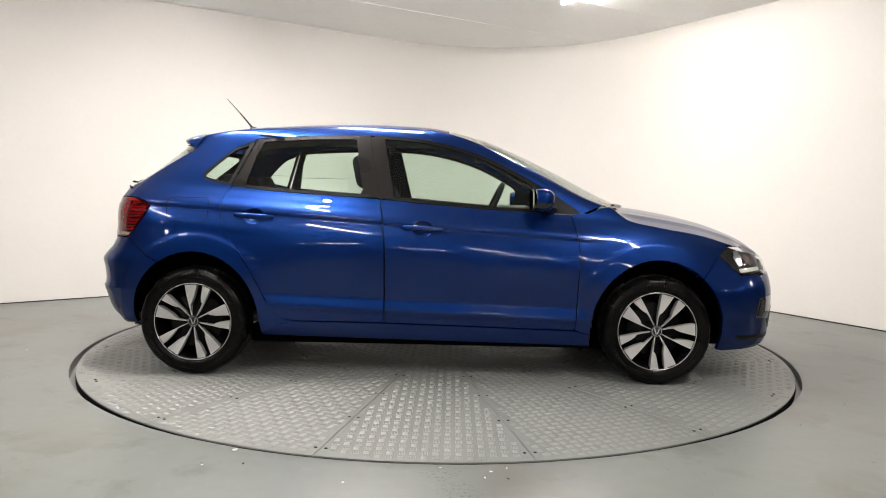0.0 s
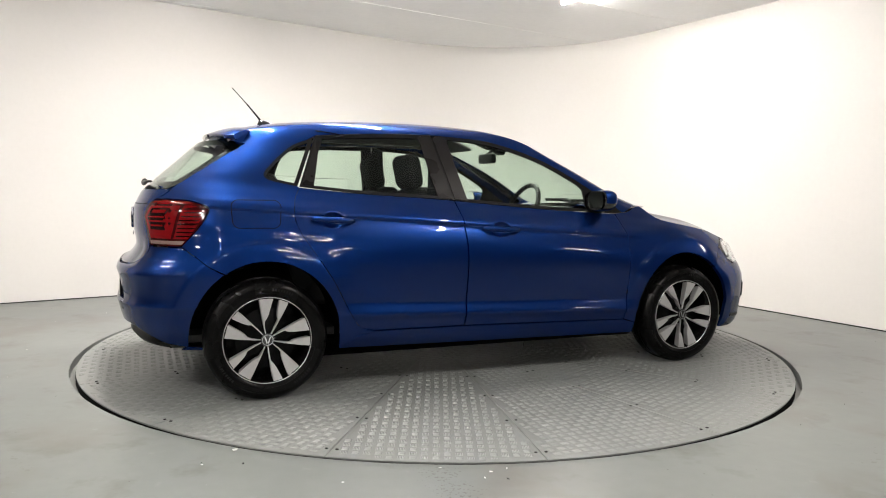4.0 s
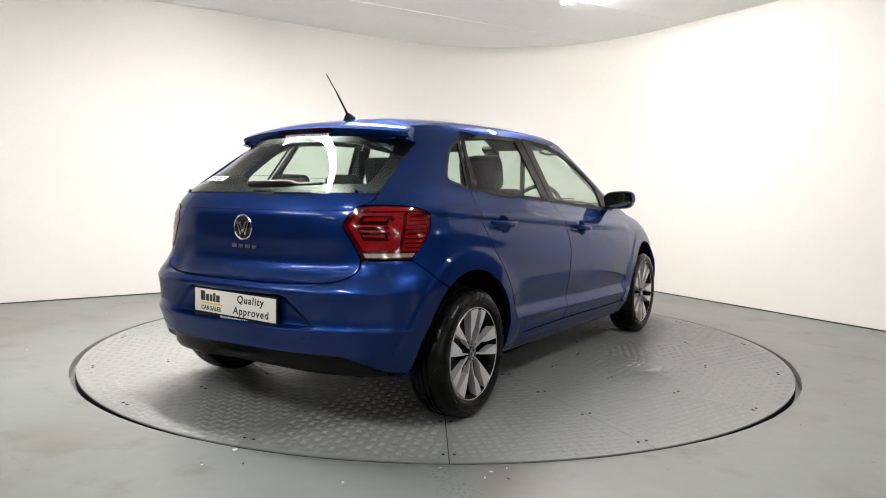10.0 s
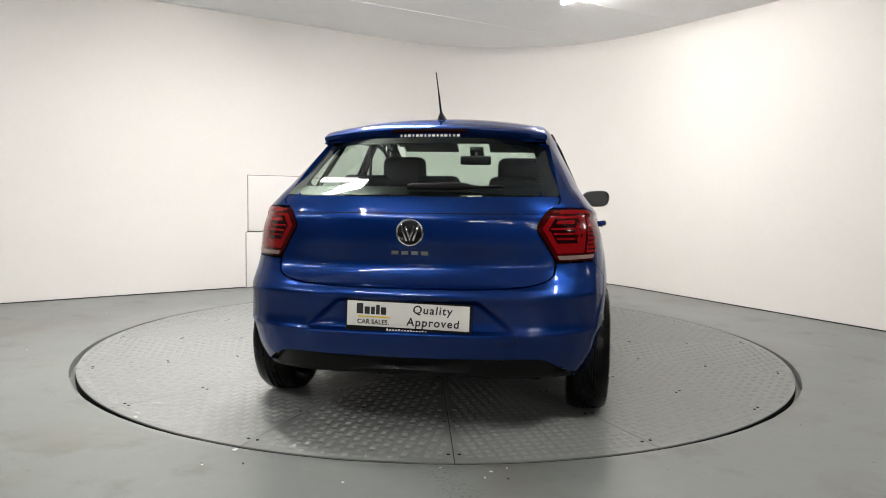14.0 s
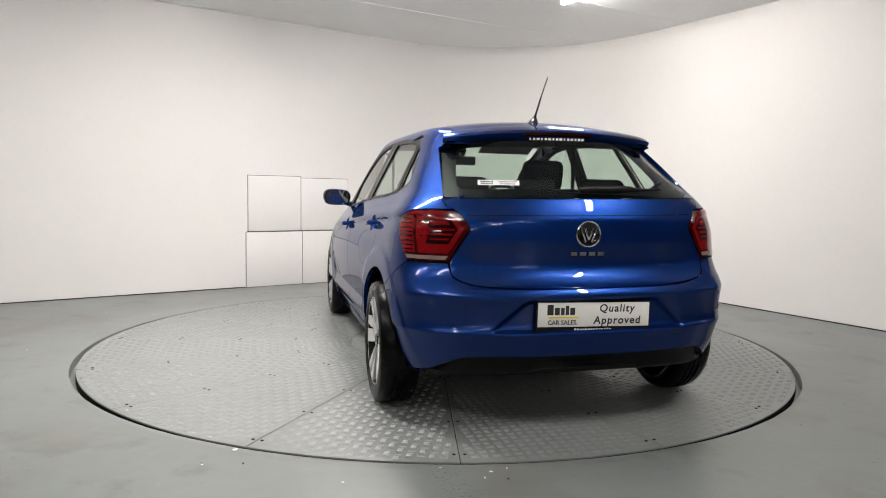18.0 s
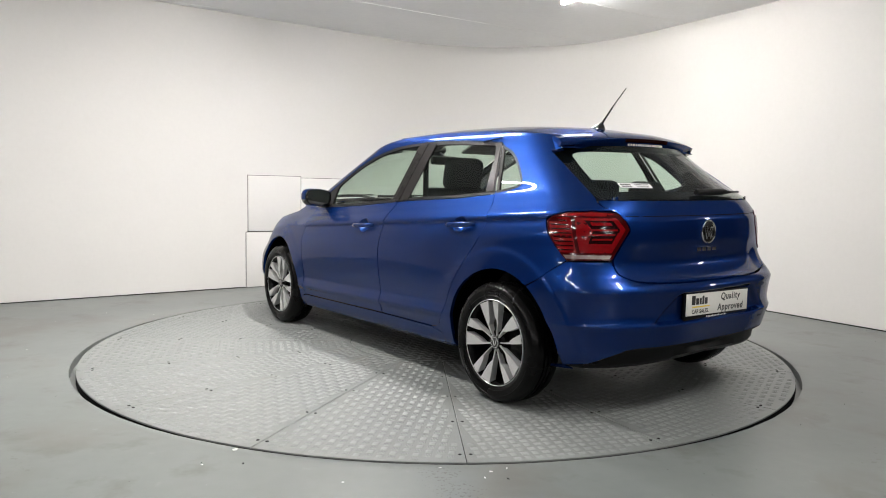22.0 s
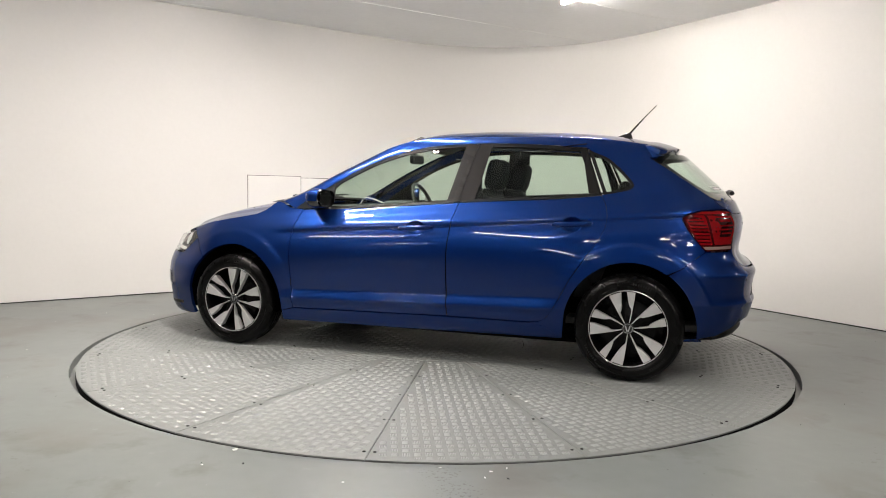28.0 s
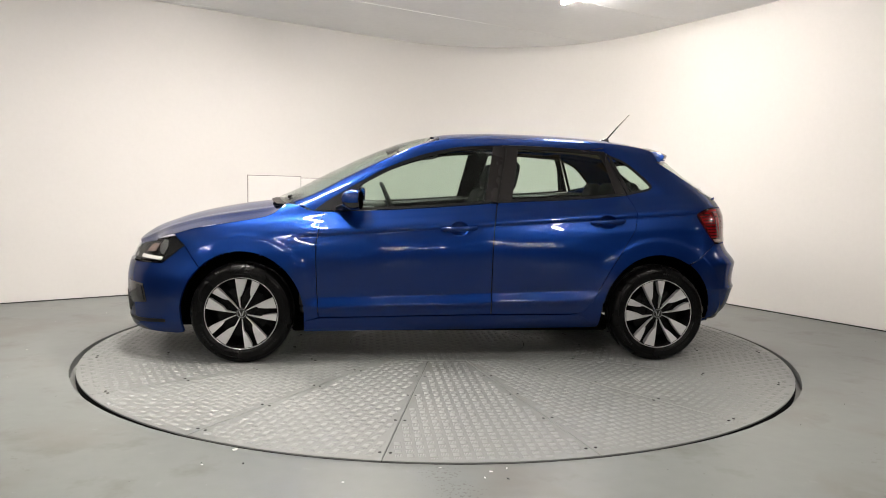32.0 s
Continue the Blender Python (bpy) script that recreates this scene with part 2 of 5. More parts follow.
# ---- the room: two long walls that meet in a wide round corner ----
def wall_line():
    """The inner face of the wall in plan, from far left round the corner to far right."""
    a, b = Vector((math.cos(TURN), math.sin(TURN))), Vector((math.cos(radians(-60)), math.sin(radians(-60))))
    corner, r = Vector((1.1385, 4.7247)), 1.867
    half = (TURN + radians(60)) / 2
    reach = r * math.tan(half)
    start, stop = corner - a * reach, corner + b * reach
    centre = start + Vector((a.y, -a.x)) * r
    line = [start - a * d for d in (7.0, 5, 3, 1.5, 0.5)] + [start]
    a0 = TURN + math.pi / 2
    line += [centre + r * Vector((math.cos(a0 - 2 * half * i / 40), math.sin(a0 - 2 * half * i / 40))) for i in range(1, 40)]
    line += [stop] + [stop + b * d for d in (0.5, 1.5, 2.5, 3.3)]
    return line


def strip(line, z0, z1, thick, out=1):
    """An upright wall of the given thickness along a line in plan."""
    bm = bmesh.new()
    cols = []
    for i, p in enumerate(line):
        d = (line[min(i + 1, len(line) - 1)] - line[max(i - 1, 0)]).normalized()
        n = Vector((-d.y, d.x)) * thick * out
        cols.append([bm.verts.new((q.x, q.y, z)) for q, z in ((p, z0), (p, z1), (p + n, z1), (p + n, z0))])
    for a, b in zip(cols, cols[1:]):
        for j in range(4):
            bm.faces.new((a[j], a[(j + 1) % 4], b[(j + 1) % 4], b[j]))
    bm.faces.new(cols[0])
    bm.faces.new(cols[-1][::-1])
    bmesh.ops.recalc_face_normals(bm, faces=bm.faces[:])
    return bm


DISC_R = 2.262
LINE = wall_line()
tagged(part("wall_north", strip(LINE, -0.1, CEIL + 0.05, 0.2), WALL), "white painted wall with a wide rounded corner", "wall", kind="structure")
# added behind the camera and unseen; dark so that the car's paint mirrors darkness
ends = [LINE[0], Vector((LINE[0].x - 1.5, -15.5)), Vector((12.5, -15.5)), Vector((12.5, 0.6)), Vector((3.62, 0.6))]
tagged(part("wall_south", strip(ends, -0.1, CEIL + 0.05, 0.2, -1), HALL), "plain dark wall, unseen, that closes the hall", "wall", kind="structure")


def floor_sheet():
    """The floor round the turntable's pit, with the pit's rim."""
    bm = bmesh.new()
    n = 360
    circle = [(math.cos(2 * math.pi * i / n), math.sin(2 * math.pi * i / n)) for i in range(n)]
    rings = []
    rng = random.Random(4)

    def slit(a):
        """Width of the gap: wider on two sides, where the disc sits off centre, with a chipped edge."""
        w = 0.004
        for mid, half, k in ((200, 45, 0.017), (335, 38, 0.015)):
            d = abs((math.degrees(a) - mid + 180) % 360 - 180) / half
            w += k * max(0.0, 1 - d * d)
        return w + rng.uniform(0, 0.0025)

    slits = [slit(2 * math.pi * i / n) for i in range(n)]
    for z in (-0.05, -0.001):
        rings.append([bm.verts.new(((DISC_R + w) * c, (DISC_R + w) * s, z)) for (c, s), w in zip(circle, slits)])
    rings.append([bm.verts.new(((DISC_R + w + 0.004) * c, (DISC_R + w + 0.004) * s, 0)) for (c, s), w in zip(circle, slits)])
    for r, z in ((DISC_R + 0.05, 0.0), (3.2, 0.0), (5.0, 0.0), (8.0, 0.0), (18.0, 0.0)):
        rings.append([bm.verts.new((r * c, r * s, z)) for c, s in circle])
    for a, b in zip(rings, rings[1:]):
        for j in range(n):
            bm.faces.new((a[j], a[(j + 1) % n], b[(j + 1) % n], b[j]))
    bm.faces.new(rings[0])
    bmesh.ops.recalc_face_normals(bm, faces=bm.faces[:])
    if bm.faces[-2].normal.z < 0:
        bmesh.ops.reverse_faces(bm, faces=bm.faces[:])
    return bm


tagged(part("floor", floor_sheet(), FLOOR), "grey-green painted concrete floor, slightly glossy", "floor", kind="structure")
tagged(part("ceiling", box(27, 11, 0.1, (0, 0.5, CEIL + 0.05)), CEILING), "flat pale grey ceiling with thin joints", "ceiling", kind="structure")
# likewise unseen, kept dark for the reflections in the car
tagged(part("ceiling_hall", box(27, 11.5, 0.1, (0, -10.76, CEIL + 0.05)), HALL), "unseen dark ceiling over the hall", "ceiling", kind="structure")


def ceiling_light(x, y, turn, length, lit):
    """A slim batten: a closed housing over a rounded diffuser that shines down and sideways."""
    ob = thing("ceiling_light", pose(x, y, CEIL, 0, 0, turn), "white ceiling batten with a lit diffuser", "ceiling light", "ceiling battens")
    h = length / 2
    part("housing", box(length + .06, 0.062, 0.036, (0, 0, -0.018), 0.004), WALL, ob)
    arc = [(0.027 * math.cos(a), -0.037 - 0.020 * math.sin(a)) for a in [math.pi * j / 12 for j in range(13)]]
    bm = loft([[(px, u, v) for u, v in arc] for px in (-h, h)], leaning=False)
    for px in (-h, h):
        bm.faces.new([v for v in bm.verts if abs(v.co.x - px) < 1e-6])
    bmesh.ops.recalc_face_normals(bm, faces=bm.faces[:])
    part("diffuser", bm, lit, ob, "glowing white diffuser")
    for s in (-1, 1):
        part("end_cap", box(0.022, 0.058, 0.024, ((h + .013) * s, 0, -0.047), 0.004), WALL, ob)


# ---- the turntable ----
turntable = thing("turntable", pose(0, 0, 0), "round grey tread-plate turntable flush with the floor", "turntable")


# ---- the car's body: smooth surfaces in the car's own space (x forward, y left, z up, metres) ----
def curve(*pairs):
    """A smooth curve through pairs of (x, y) that does not overshoot."""
    xs, ys = [p[0] for p in pairs], [p[1] for p in pairs]
    n = len(xs)
    d = [(ys[i + 1] - ys[i]) / (xs[i + 1] - xs[i]) for i in range(n - 1)]
    m = [d[0]] + [0 if d[i - 1] * d[i] <= 0 else 2 / (1 / d[i - 1] + 1 / d[i]) for i in range(1, n - 1)] + [d[-1]]

    def f(x):
        if x <= xs[0]:
            return ys[0] + m[0] * (x - xs[0])
        if x >= xs[-1]:
            return ys[-1] + m[-1] * (x - xs[-1])
        i = 0
        while x > xs[i + 1]:
            i += 1
        h = xs[i + 1] - xs[i]
        t = (x - xs[i]) / h
        return ((1 + 2 * t) * (1 - t) ** 2 * ys[i] + t * (1 - t) ** 2 * h * m[i] + t * t * (3 - 2 * t) * ys[i + 1] + t * t * (t - 1) * h * m[i + 1])
    return f


def step(a, b, x):
    t = min(max((x - a) / (b - a), 0.0), 1.0)
    return t * t * (3 - 2 * t)


AXLE = 1.2755
WHEEL_Z = 0.300
LEAN = 0.012       # the body sits a little lower on its left springs
SLOPE = curve((0, .028), (.45, .028), (.80, .066), (1.05, .066), (1.35, 0), (1.5, 0))
HALF = curve((.15, .72), (.18, .765), (.21, .800), (.26, .822), (.30, .834), (.34, .846), (.356, .854), (.366, .8585), (.374, .8595), (.384, .8575), (.424, .8460), (.431, .8450), (.440, .8462), (.47, .8520), (.54, .8645), (.62, .8720), (.67, .8735), (.73, .868), (.79, .853), (.822, .8440),
             (.831, .8425), (.836, .8480), (.842, .8485), (.91, .801), (.957, .763), (.975, .752), (1.03, .727), (1.10, .696), (1.20, .652), (1.32, .599), (1.35, .578), (1.38, .54), (1.40, .49))
WAIST = HALF


def HALF(z):
    """Half-width of the flank by height: one even swell between the lower and the upper crease."""
    k = step(.436, .456, z) * step(.829, .808, z)
    if not k:
        return WAIST(z)
    d = z - .662
    return WAIST(z) * (1 - k) + (.8738 - .911 * d * d - 1.582 * d ** 3) * k


def eased(f, r):
    """A curve with its bends spread over r to both sides."""
    return lambda x: sum(f(x + r * i / 3) for i in range(-3, 4)) / 7


HALF_SOFT = curve((.15, .72), (.18, .765), (.21, .800), (.26, .822), (.30, .834), (.36, .845), (.44, .866), (.60, .873), (.72, .866), (.80, .852), (.85, .837), (.91, .801), (.957, .763), (.975, .752), (1.03, .724), (1.2, .655))
UPPER = eased(curve((-2.1, .88), (-1.55, .912), (-1.3, .922), (-1.06, .935), (-.6, .970), (-.24, .993), (0, 1), (.5, 1), (.87, .99), (1.2, .965), (1.6, .92), (2.1, .86)), .2)
LOWER = eased(curve((-2.1, .925), (-1.55, .945), (-1.2, .98), (-.8, 1), (.8, 1), (1.2, 1), (1.5, .985), (2.1, .93)), .2)
REAR = curve((.16, -1.80), (.20, -1.855), (.27, -1.905), (.34, -1.940), (.42, -1.962), (.458, -1.970), (.468, -1.962), (.50, -1.955), (.57, -1.962), (.612, -1.9705), (.621, -1.967),
             (.65, -1.946), (.69, -1.911), (.74, -1.888), (.80, -1.883), (.868, -1.883), (.928, -1.880), (.945, -1.873), (.985, -1.855), (1.02, -1.836), (1.15, -1.695), (1.268, -1.565), (1.40, -1.42))
FRONT = curve((.16, 2.04), (.20, 2.075), (.27, 2.086), (.36, 2.090), (.46, 2.092), (.56, 2.082), (.64, 2.055), (.72, 2.02), (.80, 1.93), (.88, 1.75), (.96, 1.45), (1.1, 1.2))
RC, FC, FN = 0.50, 0.75, 3.0


def half_width(x, z):
    zs = z + SLOPE(z) * x
    k = step(.38, .95, zs)
    fade = max(step(.80, 1.02, x), step(-.74, -1.06, x) * step(.76, .70, zs))
    w = (HALF(zs) * (1 - fade) + HALF_SOFT(zs) * fade if fade else HALF(zs)) * (UPPER(x) * k + LOWER(x) * (1 - k))
    if x > 1.45:
        w *= 1 - .045 * step(1.45, 1.78, x) * step(.50, .64, z)
    for ax in (AXLE, -AXLE):
        d = math.hypot(x - ax, (z - WHEEL_Z) * 0.97)
        if d < .52 and z > .12:
            w += .005 * step(.470, .450, d) * step(.15, .3, z)
    return w


def side_y(x, z):
    w = half_width(x, z)
    o = (x - REAR(z)) / RC
    if o < 1:
        o = max(o, 0)
        w *= (1 - (1 - o) ** 3) ** (1 / 3)
    if z < 1.0:
        o = (FRONT(z) - x) / FC
        if o < 1:
            o = max(o, 0)
            w *= (1 - (1 - o) ** FN) ** (1 / FN)
    return w


def corner(s, n):
    """A rounded corner of power n, evenly along its curve: s from 0 (end face) to 1 (flank) gives the shares of width and of depth."""
    k = .5 ** (1 / n)
    a = min(abs(s), 1.0)
    if a < .5:
        r = 2 * k * a
        return r, (1 - r ** n) ** (1 / n)
    c = 2 * k * (1 - a)
    return (1 - c ** n) ** (1 / n), c


def along(c, n):
    """The place on the corner at which the share of depth is c."""
    k = .5 ** (1 / n)
    c = min(max(c, 0), 1)
    return 1 - c / (2 * k) if c < k else (1 - c ** n) ** (1 / n) / (2 * k)


def rear_at(s, z):
    """The rear end, wrapped round its corners: s from 0 in the middle to 1 on the flank."""
    r, c = corner(s, 3)
    x = REAR(z) + RC * (1 - c)
    return x, math.copysign(half_width(x, z) * r, s)


def turn_of_y(y, z):
    """The place on the wrap at which the rear end has the half-width y."""
    lo, hi = 0.0, 1.0
    for _ in range(24):
        mid = (lo + hi) / 2
        if rear_at(mid, z)[1] < y:
            lo = mid
        else:
            hi = mid
    return lo


def turn_of_x(x, z):
    return along(1 - (x - REAR(z)) / RC, 3)


def recess(y, z):
    """The hollow in the bumper round the number plate."""
    edge = .305 + (.58 - z) * 1.15
    return .026 * step(edge + .026, edge - .026, abs(y)) * step(.452, .470, z) * step(.606, .574, z)


def rear_point(s, z, off=0.0):
    x, y = rear_at(s, z)
    ledge = .022 * step(.638, .655, z) * step(.84, .70, z) * step(.60, .46, abs(y))
    return Vector((x + ledge + recess(y, z) - off * math.cos(s * 1.5708), y + off * math.sin(s * 1.5708), z))


def rear_glass(off=0.0):
    """The rear window's surface: straight up and down, evenly bowed across."""
    low, high = [rear_at(turn_of_y(.58, z), z)[0] - REAR(z) for z in (1.05, 1.25)]

    def f(s, z):
        y = rear_at(s, z)[1]
        k = abs(y) / .58
        deep = low + (high - low) * (z - 1.05) / .2
        flat = -1.836 + (z - 1.02) * 1.0927
        return Vector((flat + deep * (.5 * k * k + .5 * k ** 4) - off * math.cos(s * 1.2), y + off * math.sin(s * 1.2), z))
    return f


def front_at(s, z):
    r, c = corner(s, FN)
    x = FRONT(z) - FC * (1 - c)
    return x, math.copysign(half_width(x, z) * r, s)


def front_point(s, z, off=0.0):
    x, y = front_at(s, z)
    return Vector((x + off * math.cos(s * 1.5708), y + off * math.sin(s * 1.5708), z))


def lean(p):
    return Vector((p[0], p[1], p[2] - LEAN * p[1]))


def smooth_line(points, n=8, closed=False):
    """A rounded line through points."""
    out = []
    k = len(points)
    for i in range(k if closed else k - 1):
        g = [points[(i + j) % k] if closed else points[min(max(i + j, 0), k - 1)] for j in (-1, 0, 1, 2)]
        for s in range(n):
            t = s / n
            out.append(tuple(0.5 * (2 * b + (c - a) * t + (2 * a - 5 * b + 4 * c - d) * t * t + (3 * b - a - 3 * c + d) * t ** 3) for a, b, c, d in zip(*g)))
    if not closed:
        out.append(tuple(points[-1]))
    return out


def area2(poly):
    return sum(a[0] * b[1] - b[0] * a[1] for a, b in zip(poly, poly[1:] + poly[:1]))


def inset(poly, dist):
    """The outline moved inwards; dist is one distance, or one for each edge."""
    n = len(poly)
    ds = [dist] * n if isinstance(dist, (int, float)) else list(dist)
    s = 1 if area2(poly) > 0 else -1
    out = []
    for i in range(n):
        p, a, b = poly[i], poly[i - 1], poly[(i + 1) % n]
        e1, e2 = Vector((p[0] - a[0], p[1] - a[1])), Vector((b[0] - p[0], b[1] - p[1]))
        if e1.length < 1e-9 or e2.length < 1e-9:
            out.append(p)
            continue
        n1, n2 = Vector((-e1.y, e1.x)).normalized() * s, Vector((-e2.y, e2.x)).normalized() * s
        d1, d2 = ds[i - 1], ds[i]
        det = n1.x * n2.y - n1.y * n2.x
        if abs(det) < 0.2:
            m = (n1 + n2).normalized() * (d1 + d2) / 2
        else:
            m = Vector(((d1 * n2.y - d2 * n1.y) / det, (n1.x * d2 - n2.x * d1) / det))
        out.append((p[0] + m.x, p[1] + m.y))
    return out


def half_plane(poly, axis, value, keep):
    out = []
    n = len(poly)
    for i in range(n):
        a, b = poly[i], poly[(i + 1) % n]
        da, db = (a[axis] - value) * keep, (b[axis] - value) * keep
        if da >= 0:
            out.append(a)
        if (da > 0 and db < 0) or (da < 0 and db > 0):
            t = da / (da - db)
            q = [a[0] + t * (b[0] - a[0]), a[1] + t * (b[1] - a[1])]
            q[axis] = value
            out.append(tuple(q))
    return out


def cells(poly, h):
    """The outline cut into cells of h, or of (h, k)."""
    h, k = h if isinstance(h, tuple) else (h, h)
    x0, x1 = min(p[0] for p in poly), max(p[0] for p in poly)
    y0, y1 = min(p[1] for p in poly), max(p[1] for p in poly)
    for j in range(math.floor(y0 / k), math.ceil(y1 / k)):
        row = half_plane(half_plane(poly, 1, j * k, 1), 1, (j + 1) * k, -1)
        if len(row) < 3:
            continue
        for i in range(math.floor(min(p[0] for p in row) / h), math.ceil(max(p[0] for p in row) / h)):
            c = half_plane(half_plane(row, 0, i * h, 1), 0, (i + 1) * h, -1)
            if len(c) >= 3 and abs(area2(c)) > 1e-9:
                yield c


def panel(poly, surf, h=.03, gap=.0036, depth=.020, out=1, leaning=True, thick=0.0):
    """A pressed panel: the outline poly in the plane of two parameters, laid on surf, with its edges turned in."""
    if gap:
        poly = inset(poly, gap)
    bm = bmesh.new()
    made, where = {}, {}

    def vert(p):
        key = (round(p[0], 5), round(p[1], 5))
        if key not in made:
            q = surf(*p)
            made[key] = bm.verts.new(lean(q) if leaning else q)
            where[made[key]] = p
        return made[key]

    for c in cells(poly, h):
        vs = []
        for p in c:
            v = vert(p)
            if not vs or vs[-1] is not v:
                vs.append(v)
        while len(vs) > 2 and vs[0] is vs[-1]:
            vs.pop()
        changed = True
        while changed and len(vs) > 2:
            changed = False
            for i in range(len(vs)):
                if vs[i - 1] is vs[(i + 1) % len(vs)]:
                    a, b = vs[i], vs[(i + 1) % len(vs)]
                    vs = [v for v in vs if v is not a]
                    k = vs.index(b)
                    vs.pop(k)
                    changed = True
                    break
        if len(vs) < 3 or len(set(vs)) < len(vs):
            continue
        if out * area2(c) < 0:
            vs = vs[::-1]
        try:
            bm.faces.new(vs)
        except ValueError:
            pass
    bm.normal_update()
    if depth:
        rim = [e for e in bm.edges if len(e.link_faces) == 1]
        low = {}
        for e in rim:
            for v in e.verts:
                if v not in low:
                    low[v] = bm.verts.new(v.co - v.normal * depth)
        for e in rim:
            f = e.link_faces[0]
            a, b = e.verts
            loop = [l for l in f.loops if l.edge == e][0]
            if loop.vert is not a:
                a, b = b, a
            try:
                bm.faces.new((b, a, low[a], low[b]))
            except ValueError:
                pass
    return bm


def flank(side, off=0.0):
    return lambda x, z: Vector((x, side * (side_y(x, z) + off), z))


def tail(off=0.0):
    return lambda s, z: rear_point(s, z, off)


def nose(off=0.0):
    return lambda s, z: front_point(s, z, off)


def ring(outer, inner, surf, out=1, depth=.01):
    """A frame between two outlines of equally many points."""
    bm = bmesh.new()
    a = [bm.verts.new(lean(surf(*p))) for p in outer]
    b = [bm.verts.new(lean(surf(*p))) for p in inner]
    n = len(a)
    flip = area2(outer) * out < 0
    for i in range(n):
        j = (i + 1) % n
        q = (a[i], a[j], b[j], b[i])
        try:
            bm.faces.new(q[::-1] if flip else q)
        except ValueError:
            pass
    bm.normal_update()
    c = [bm.verts.new(v.co - v.normal * depth) for v in b]
    for i in range(n):
        j = (i + 1) % n
        q = (b[i], b[j], c[j], c[i])
        try:
            bm.faces.new(q[::-1] if flip else q)
        except ValueError:
            pass
    return bm


def loft(rows, leaning=True, close=False):
    """A skin over rows of equally many points."""
    bm = bmesh.new()
    grid = [[bm.verts.new(lean(p) if leaning else Vector(p)) for p in r] for r in rows]
    for a, b in zip(grid, grid[1:]):
        for j in range(len(a) - (0 if close else 1)):
            q = (a[j], a[(j + 1) % len(a)], b[(j + 1) % len(a)], b[j])
            if len({v.co.to_tuple(6) for v in q}) > 2:
                bm.faces.new(q)
    bmesh.ops.remove_doubles(bm, verts=bm.verts[:], dist=1e-5)
    return bm


def mirrored(points):
    """Left half outline, completed to the right: points from the top middle to the bottom middle."""
    return [(-a, b) for a, b in points] + [(a, b) for a, b in points[::-1]]


# outlines seen from the side, as (x, z)
BELT = [(-1.095, 1.043), (-.85, 1.019), (-.63, 1.006), (-.44, .996), (-.25, .984), (-.05, .967), (.30, .941), (.68, .922), (.80, .917)]
WINDOW_TOP = [(.862, .921), (.775, .985), (.58, 1.103), (.38, 1.208), (.20, 1.275), (.06, 1.311), (-.06, 1.331), (-.34, 1.346), (-.64, 1.342), (-.955, 1.322)]
ROOF_EDGE = [(1.00, .972), (.86, 1.028), (.64, 1.146), (.43, 1.248), (.245, 1.325), (.09, 1.368), (-.04, 1.388), (-.34, 1.401), (-.64, 1.397), (-.955, 1.382)]
B_SEAM = [(-.335, 1.346), (-.283, 1.108), (-.257, .984), (-.238, .90), (-.226, .81), (-.217, .70), (-.216, .593), (-.216, .45), (-.218, .305)]
FRONT_GAP = [(.80, .917), (.812, .88), (.83, .80), (.842, .72), (.842, .62), (.836, .45), (.828, .285)]
REAR_GAP = [(-1.095, 1.043), (-1.125, .99), (-1.139, .93), (-1.133, .87), (-1.105, .805), (-1.045, .715), (-.95, .570), (-.865, .405), (-.82, .338), (-.775, .312), (-.72, .304)]
ARCH_A, ARCH_B = .362, .378


def arch(ax, a0, a1, n=28, grow=0.0):
    """A wheel arch's edge, from angle a0 to a1 in degrees."""
    return [(ax + (ARCH_A + grow) * math.cos(radians(a0 + (a1 - a0) * i / n)), WHEEL_Z + (ARCH_B + grow) * math.sin(radians(a0 + (a1 - a0) * i / n))) for i in range(n + 1)]


def roof_z(x):
    return CROWN(x)


CROWN = curve((-1.45, 1.352), (-1.30, 1.383), (-1.175, 1.406), (-.95, 1.428), (-.64, 1.444), (-.34, 1.449), (-.04, 1.437), (.09, 1.420), (.245, 1.378), (.43, 1.298), (.64, 1.188), (.86, 1.075), (1.05, .985), (1.12, .96))

car = thing("car", pose(0, 0, 0), "metallic blue five-door hatchback standing on the turntable", "car")


